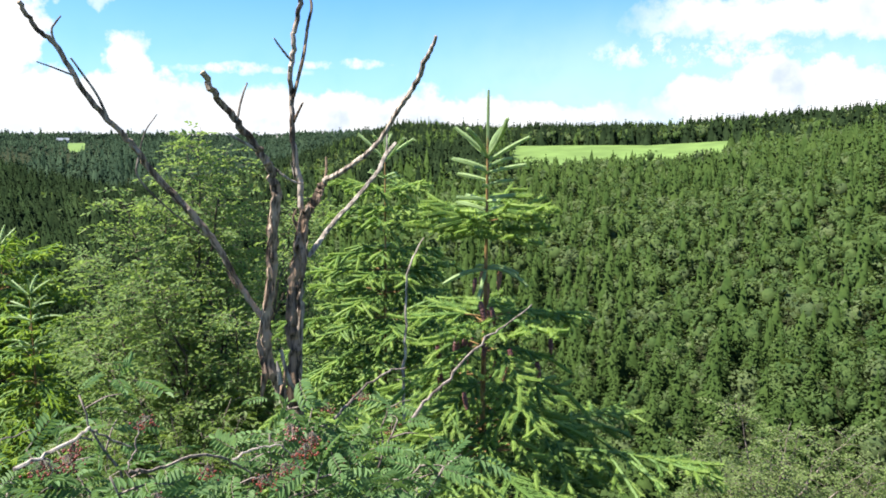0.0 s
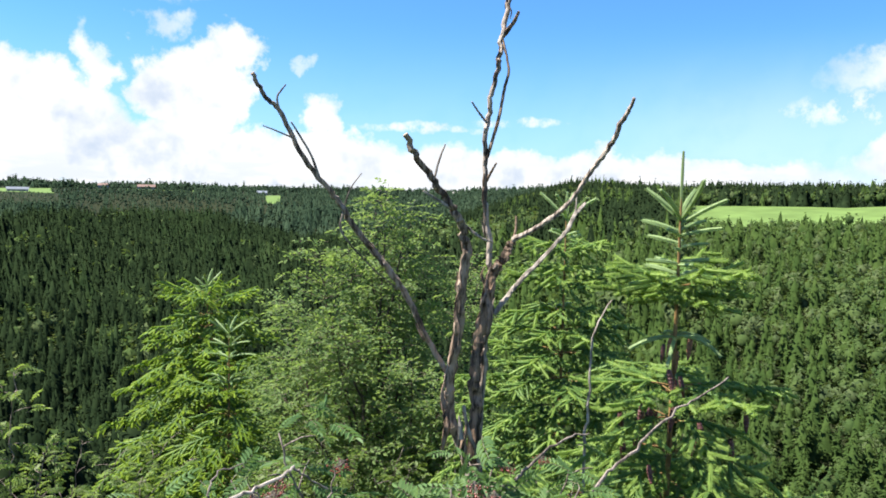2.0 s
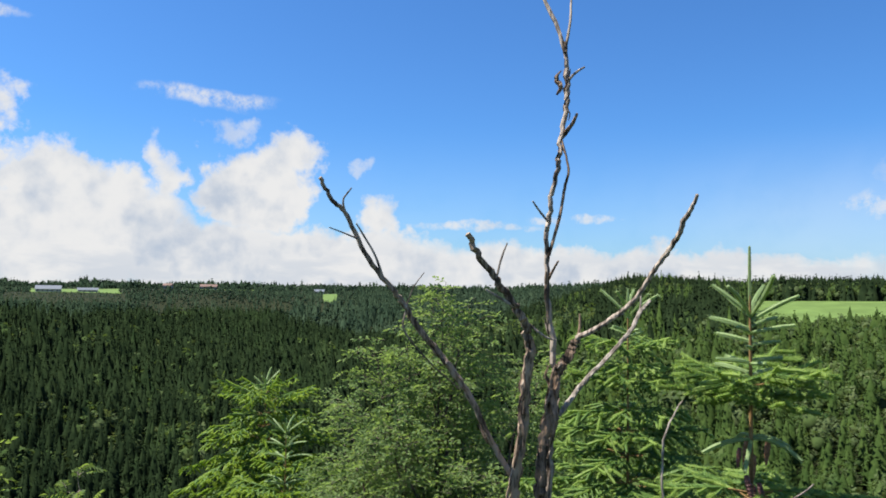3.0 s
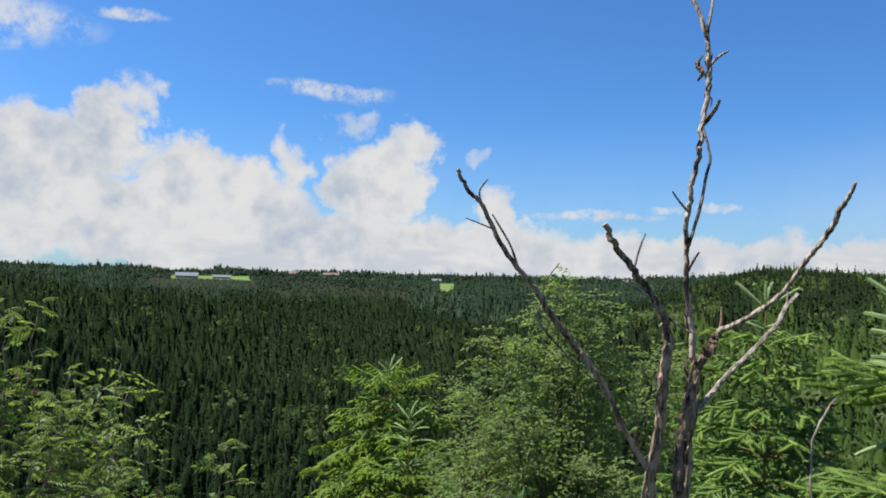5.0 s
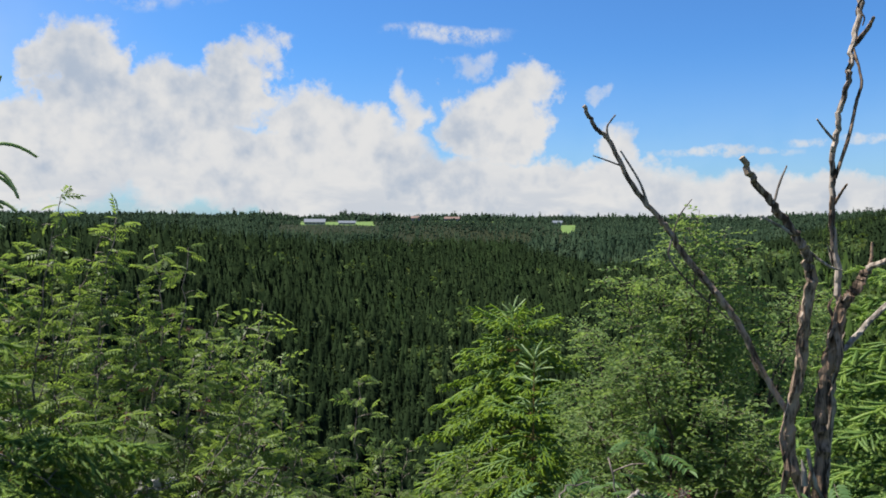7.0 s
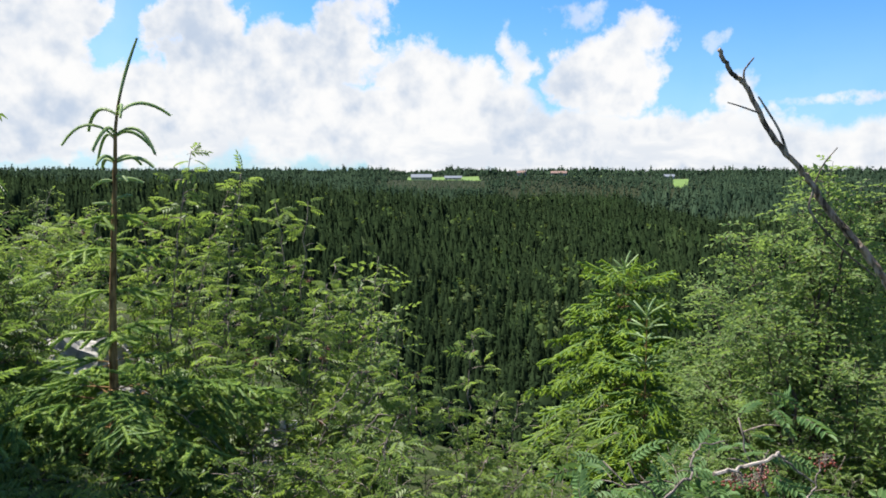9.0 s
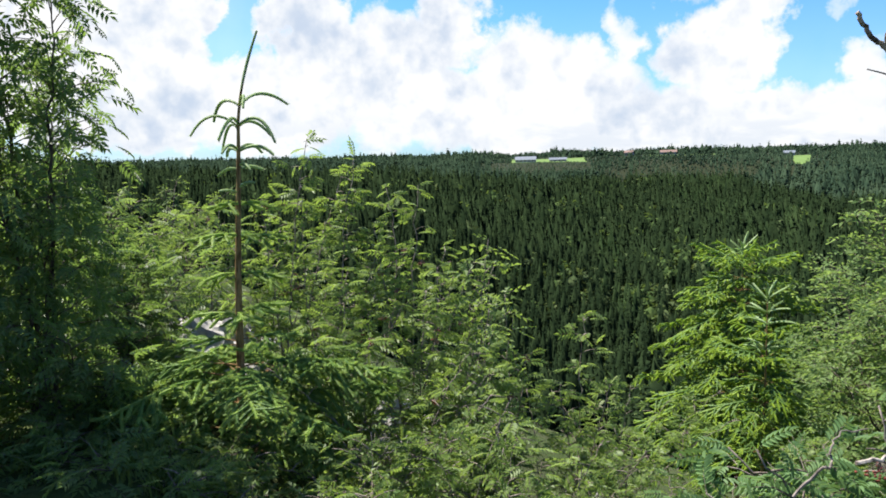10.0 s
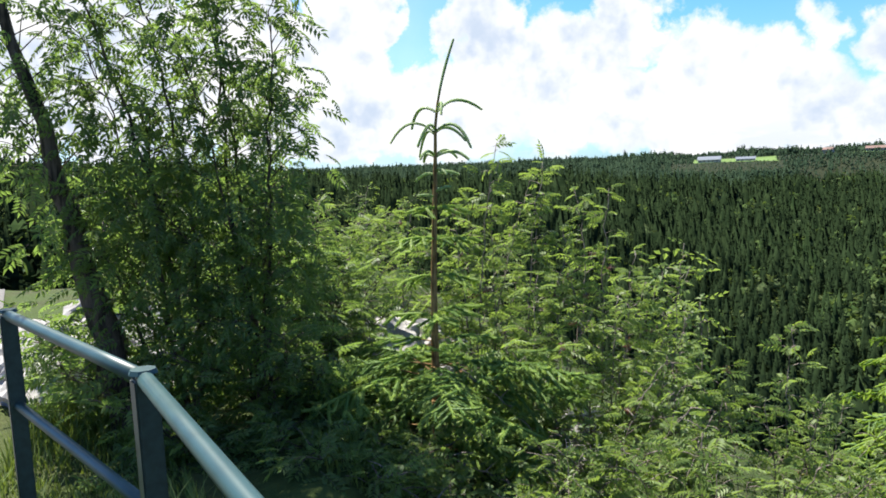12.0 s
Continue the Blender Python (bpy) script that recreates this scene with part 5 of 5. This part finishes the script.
def dress_rowan():
    r = np.random.default_rng(5)
    foot = rowan_ob.location
    meshes = UMBELS
    for k, (x, y, z) in enumerate([(-0.55, 2.53, 0.68), (-0.49, 2.56, 0.64), (-0.5, 2.49, 0.63), (-0.59, 2.32, 0.61), (-0.39, 3.06, 0.61), (-0.94, 1.94, 0.88), (-0.86, 2.16, 0.86), (-0.98, 1.88, 0.86), (-0.26, 3.17, 0.45), (-0.28, 3.12, 0.44), (-0.94, 1.91, 0.86), (-0.54, 2.38, 0.62), (-0.74, 2.28, 0.66), (-0.81, 2.09, 0.67), (-0.41, 2.86, 0.44), (-0.51, 2.95, 0.6)]):
        part("berry_umbel", meshes[k % 4], rowan_ob, "ripening red berries", Matrix.Translation(Vector((x * 1.04, y * 1.04, z - 0.03)) - foot) @ Euler((0, 0, k)).to_matrix().to_4x4() @ Matrix.Scale(1.0 if k < 3 else 0.78, 4))
    bare = [([(-1.04, 1.87, 0.87), (-1.0, 1.93, 0.88), (-0.95, 2.0, 0.9), (-0.94, 2.04, 0.9), (-0.93, 2.08, 0.86), (-0.89, 2.14, 0.81)], 0.0065, BARK_PALE),
            ([(-1.01, 1.94, 0.87), (-1.0, 1.95, 0.85), (-1.0, 1.95, 0.82)], 0.004, BARK_TWIG),
            ([(-1.15, 1.8, 0.77), (-1.11, 1.85, 0.84), (-1.1, 1.88, 0.84), (-1.11, 1.9, 0.88), (-1.1, 1.93, 0.91), (-1.06, 1.98, 0.92)], 0.0055, BARK_TWIG),
            ([(-0.93, 2.21, 0.71), (-0.88, 2.29, 0.68), (-0.8, 2.39, 0.68), (-0.73, 2.48, 0.62), (-0.69, 2.55, 0.54)], 0.0085, BARK_TWIG),
            ([(-0.73, 2.49, 0.62), (-0.67, 2.56, 0.63), (-0.59, 2.63, 0.6), (-0.55, 2.68, 0.49)], 0.006, BARK_PALE),
            ([(-0.91, 2.16, 0.74), (-0.9, 2.18, 0.78), (-0.89, 2.21, 0.85), (-0.87, 2.23, 0.86)], 0.0045, BARK_TWIG),
            ([(-1.1, 1.78, 0.74), (-1.05, 1.87, 0.75), (-0.99, 1.95, 0.72)], 0.012, BARK_PALE),
            ([(-0.48, 2.94, 0.58), (-0.40, 2.99, 0.66), (-0.30, 3.03, 0.73), (-0.22, 3.07, 0.74)], 0.007, BARK_TWIG),
            ([(-0.25, 3.47, 0.35), (-0.25, 3.47, 0.61), (-0.24, 3.44, 0.74), (-0.24, 3.42, 0.94), (-0.22, 3.39, 1.10), (-0.16, 3.37, 1.21)], 0.010, BARK_PALE), ([(-0.20, 2.97, 0.56), (-0.13, 3.01, 0.64), (-0.03, 3.05, 0.73), (0.09, 3.08, 0.86), (0.17, 3.12, 0.90), (0.27, 3.14, 0.98)], 0.0085, BARK_TWIG)]
    for points, rad, mat in bare:
        line = spline([Vector(p) - foot for p in points], 5)
        line[1:-1] += r.normal(size=(len(line) - 2, 3)) * 0.003
        soup = Soup()
        tube(soup, line, [rad * 0.72, rad * 0.55, rad * 0.32], 6, 0, 0.25, r)
        part("bare_branch", soup.mesh("bare branch", [mat]), rowan_ob, "leafless grey branch")


dress_rowan()

# the round-headed tree behind the dead one
r_tree = np.random.default_rng(41)


def crown_tips(centre, rx, ry, rz, count, r, low=-0.6):
    tips = []
    while len(tips) < count:
        v = r.normal(size=3)
        v /= np.linalg.norm(v)
        if v[2] > low:
            f = r.uniform(0.78, 1.03)
            tips.append((centre[0] + rx * v[0] * f, centre[1] + ry * v[1] * f, centre[2] + rz * v[2] * f))
    return tips


leafy("sallow_tree", (-2.8, 8.9), crown_tips((-2.75, 8.8, -0.75), 1.75, 1.5, 2.1, 46, r_tree, -0.85) + [(-2.75, 8.5, 1.72), (-2.95, 8.6, 1.5), (-2.5, 8.6, 1.45)], SALLOW, BARK_DARK, "round-headed light green sallow tree", "tree", "dense small light green leaves", "", 120, 24, 0.80, 12, 0.30, seed=6, up=0.25, thick=0.02, jitter=0.07, size=(0.7, 1.2), leaf_name="leaf_spray")
leafy("birch_tree", (5.3, 12.2), crown_tips((5.6, 12.0, -4.4), 1.9, 1.7, 2.1, 30, r_tree), BIRCH, BARK_TWIG, "light green birch crown on the slope", "tree", "small glossy light green leaves", "", 60, 16, 0.9, 8, 0.3, seed=7, thick=0.02, jitter=0.08, size=(0.9, 1.5), leaf_name="leaf_spray")
leafy("birch_tree", (7.6, 11.2), crown_tips((7.6, 11.2, -4.9), 1.7, 1.7, 2.1, 26, r_tree), BIRCH, BARK_TWIG, "birch crown beside another on the slope", "tree", "small glossy light green leaves", "", 60, 12, 0.9, 7, 0.3, seed=17, thick=0.02, jitter=0.08, size=(0.9, 1.5), leaf_name="leaf_spray")

# saplings along the edge of the slope
for n, (x, y, z, spread, kind) in enumerate([(-6.05, 3.16, 1.78, 0.5, 0), (-5.86, 3.50, 1.60, 0.5, 0), (-5.55, 3.95, 1.36, 0.5, 0), (-5.03, 4.29, 0.90, 0.5, 1), (-4.40, 4.77, 0.25, 0.45, 0), (-5.9, 4.5, 0.75, 0.7, 0), (-5.0, 3.6, 0.55, 0.7, 0),
                                              (-4.6, 4.3, -0.05, 0.6, 0), (-6.5, 3.1, 1.25, 0.6, 0), (-5.6, 5.0, 0.25, 0.6, 1), (-5.2, 3.0, 0.75, 0.6, 0), (-7.4, 2.9, 1.15, 0.8, 0), (-7.9, 2.1, 1.3, 0.8, 0), (-7.0, 3.8, 0.9, 0.8, 0), (-9.2, 0.1, 1.3, 0.9, 0), (-10.2, 1.6, 1.5, 1.0, 1)]):
    r = np.random.default_rng(200 + n)
    tips = [(x, y, z)] + [(x + r.normal() * spread * 0.55, y + r.normal() * spread * 0.55, z - abs(r.normal()) * 0.45 - 0.15) for _ in range(4)]
    sapling, sites = leafy("rowan_sapling" if kind == 0 else "willow_sapling", (x + 0.1, y - 0.2), tips, SAPLING if kind == 0 else OVAL, BARK_TWIG, "thin pale green rowan sapling at the slope edge" if kind == 0 else "shrubby sapling with small oval leaves", "sapling",
          "light green leaves", "saplings", 110, 15, 0.23, 3, 0.2, seed=60 + n, thick=0.008, jitter=0.025, size=(0.62, 1.12), leaf_name="leaf" if kind == 0 else "leaf_spray")
    if kind == 0:
        for q in r.permutation(len(sites))[:5]:
            part("berry_umbel", UMBELS[q % 4], sapling, "unripe brownish berries", Matrix.Translation(sites[q][0]))

# low undergrowth between them
for n, (x, y, z) in enumerate([(-3.6, 3.5, -0.55), (-4.2, 5.6, -1.1), (-3.4, 5.2, -1.3), (-2.6, 3.6, -0.6), (-4.4, 3.0, -0.1), (-3.9, 4.4, -0.75), (-1.9, 4.6, -0.9), (-5.2, 6.2, -1.0), (-9.6, 3.1, 0.9), (-10.6, 3.3, 1.1), (-8.9, 2.7, 0.8), (-3.9, 2.1, -0.25), (-3.5, 2.5, -0.1), (-4.3, 2.9, 0.1), (-3.3, 2.8, -0.1), (-3.2, 1.7, -0.2), (-4.3, 1.2, -0.2), (-2.4, 7.0, -0.95), (-1.9, 7.2, -1.1), (-3.0, 6.6, -1.0)]):
    r = np.random.default_rng(300 + n)
    tips = [(x + r.normal() * 0.5, y + r.normal() * 0.5, z + r.uniform(-0.3, 0.25)) for _ in range(9)]
    leafy("undergrowth_bush", (x, y), tips, ROWAN if n in (3, 6) else SMALL_OVAL if n % 3 == 0 else SAPLING, BARK_TWIG, "low green undergrowth bush on the slope", "bush", "mixed green leaves", "undergrowth", 60, 9, 0.30, 4, 0.3, seed=90 + n, thick=0.006, jitter=0.05, size=(0.5, 0.95))

# the tall shady trees by the railing's end
leafy("ash_tree", (-5.4, 0.05), [(-5.45, -0.62, 3.6, 0.0, 0.06, 0.0)], SHADE, BARK_DARK, "dark leaning tree with feathered leaves by the railing", "tree", "dark green feathered leaves", "shady trees", 120, 40, 0.9, 7, 0.45, seed=12, thick=0.056, jitter=0.11, size=(0.42, 0.85), up=0.5, tilt=(-1.1, 0.25))
leafy("ash_tree", (-5.5, 0.45), [(-5.5, -0.25, 3.35), (-5.3, 0.22, 3.2), (-5.75, 0.0, 2.6), (-5.7, -0.5, 2.2), (-5.3, 0.35, 2.0), (-5.4, 0.1, 1.5), (-5.6, -0.2, 1.3)], SHADE, BARK_DARK, "slender many-stemmed tree with feathered leaves", "tree", "dark green feathered leaves", "shady trees", 150, 25, 0.66, 7, 0.25, seed=13, thick=0.011, jitter=0.11, size=(0.42, 0.85), up=0.5, tilt=(-1.1, 0.25))
leafy("ash_tree", (-5.3, 0.85), [(-5.3, 0.85, 3.2), (-5.2, 1.12, 2.75), (-5.5, 0.6, 3.3), (-5.1, 0.5, 2.5), (-5.3, 1.1, 2.2), (-5.0, 0.9, 1.4), (-5.1, 0.3, 1.5), (-5.0, 0.6, 0.8)], SHADE, BARK_DARK, "many-stemmed shady tree with feathered leaves", "tree", "dark green feathered leaves", "shady trees", 200, 23, 0.60, 7, 0.22, seed=15, thick=0.011, jitter=0.10, size=(0.42, 0.85), up=0.5, tilt=(-1.1, 0.25))
leafy("ash_tree", (-6.8, 1.2), [(-6.7, 1.25, 2.35), (-6.9, 1.6, 1.9), (-6.6, 1.1, 1.7), (-7.0, 1.8, 1.2), (-6.7, 1.4, 1.0)], SHADE, BARK_DARK, "lower many-stemmed ash behind the slender spruce", "tree", "dark green feathered leaves", "shady trees", 150, 20, 0.55, 5, 0.22, seed=16, thick=0.011, jitter=0.10, size=(0.42, 0.85), up=0.5, tilt=(-1.1, 0.25))
for n, (x, y, z) in enumerate([(-4.9, 0.5, 0.35), (-5.5, 0.3, 0.6), (-4.2, 1.3, -0.1), (-4.7, 1.0, 0.15), (-5.2, 1.1, 0.6), (-6.0, 0.9, 0.7), (-5.9, -0.1, 0.7), (-6.7, 1.7, 1.1), (-7.5, 1.2, 1.2), (-6.2, 1.7, 0.9), (-8.4, 0.9, 1.2)]):
    r = np.random.default_rng(400 + n)
    tips = [(x + r.normal() * 0.35, y + r.normal() * 0.35, z + r.uniform(-0.45, 0.15)) for _ in range(9)]
    leafy("shady_bush", (x, y), tips, SHADE, BARK_DARK, "dark leafy bush under the trees by the railing", "bush", "dark green leaves", "undergrowth", 50, 8, 0.36, 4, 0.15, seed=110 + n, thick=0.006, jitter=0.05, size=(0.55, 0.85))


# ---- rocks, grass ----
def boulder(x, y, size, seed, label, lift=0.25):
    bm = bmesh.new()
    bmesh.ops.create_icosphere(bm, subdivisions=4, radius=1.0)
    for v in bm.verts:
        q = v.co.copy()
        v.co *= 1 + 0.35 * noise.noise(q * 1.1 + Vector((seed, 0, 0))) + 0.3 * noise.noise(q * 2.6 + Vector((0, seed, 0))) + 0.16 * noise.noise(q * 7.0 + Vector((0, seed, 4)))
        v.co = Vector((v.co.x * size[0], v.co.y * size[1], v.co.z * size[2]))
    me = bpy.data.meshes.new("rock")
    bm.to_mesh(me)
    bm.free()
    me.materials.append(ROCK)
    ob = new("rock", me)
    ob.matrix_basis = pose(x, y, ground_at(x, y) + size[2] * lift, 0, 0, seed * 50)
    tagged(ob, label, "rock", "rocks")


for k, (x, y, s) in enumerate([(-5.3, 5.75, (0.35, 0.25, 0.6)), (-5.05, 5.4, (0.22, 0.2, 0.4)), (-6.2, 4.2, (0.5, 0.4, 0.45)), (-6.9, 2.75, (0.42, 0.35, 0.34)), (-6.6, 2.3, (0.36, 0.3, 0.28)), (-6.35, 2.75, (0.3, 0.25, 0.22)), (-6.6, 2.95, (0.25, 0.2, 0.2)), (-6.6, -0.35, (0.45, 0.35, 0.22)), (-6.3, -0.1, (0.25, 0.2, 0.16)), (-6.9, -0.1, (0.5, 0.4, 0.3)), (-6.1, 0.25, (0.22, 0.2, 0.14)), (-7.4, -0.55, (0.4, 0.4, 0.25))]):
    boulder(x, y, s, k + 1.3, "weathered pale grey rock among the bushes")

r_stone = np.random.default_rng(91)
for k in range(26):
    x, y, big = -6.2 - 2.9 * r_stone.random(), -1.0 + 1.7 * r_stone.random(), 0.10 + 0.28 * r_stone.random() ** 1.5
    boulder(x, y, (big * 1.2, big, big * 0.75), k * 0.77 + 20.0, "broken grey-brown stone in the rubble by the path")


def build_grass():
    r = np.random.default_rng(55)
    n = 32000
    x = np.concatenate([r.normal(-5.2, 1.6, n // 2), r.normal(-2.6, 2.2, n // 2)])
    y = np.concatenate([r.normal(0.1, 1.0, n // 2), r.normal(3.0, 1.5, n // 2)])
    keep = (np.hypot(x, y) > 1.6) & ~((x < -4.7) & (y < -0.6)) & ~((x < -3.0) & (y > 0.35) & (y < 2.6) & (np.sin(7 * x) + np.cos(5 * y) < 0.9))
    x, y = x[keep], y[keep]
    z = land(x, y)
    h = r.uniform(0.08, 0.32, len(x)) * (0.7 + 0.5 * np.sin(x * 3) * np.cos(y * 2.3))
    a, bend = r.uniform(0, 6.28, len(x)), r.uniform(0.1, 0.7, len(x))
    w = r.uniform(0.003, 0.007, len(x))
    base = np.stack([x, y, z - 0.02], 1)
    side = np.stack([-np.sin(a), np.cos(a), np.zeros(len(x))], 1) * w[:, None]
    out = np.stack([np.cos(a), np.sin(a), np.zeros(len(x))], 1)
    mid = base + out * (h * bend * 0.3)[:, None] + np.array([0, 0, 1]) * (h * 0.6)[:, None]
    tip = base + out * (h * bend)[:, None] + np.array([0, 0, 1]) * h[:, None]
    p = np.stack([base - side, base + side, mid + side * 0.7, mid - side * 0.7, tip], 1).reshape(-1, 3)
    k = np.arange(len(x))[:, None] * 5
    soup = Soup()
    soup.add(p, k + [0, 1, 2, 3])
    soup.faces.append((k + [3, 2, 4], 0))
    tagged(new("grass", soup.mesh("grass", [FERN])), "long rough green grass beside the railing", "grass", kind="stuff")


build_grass()
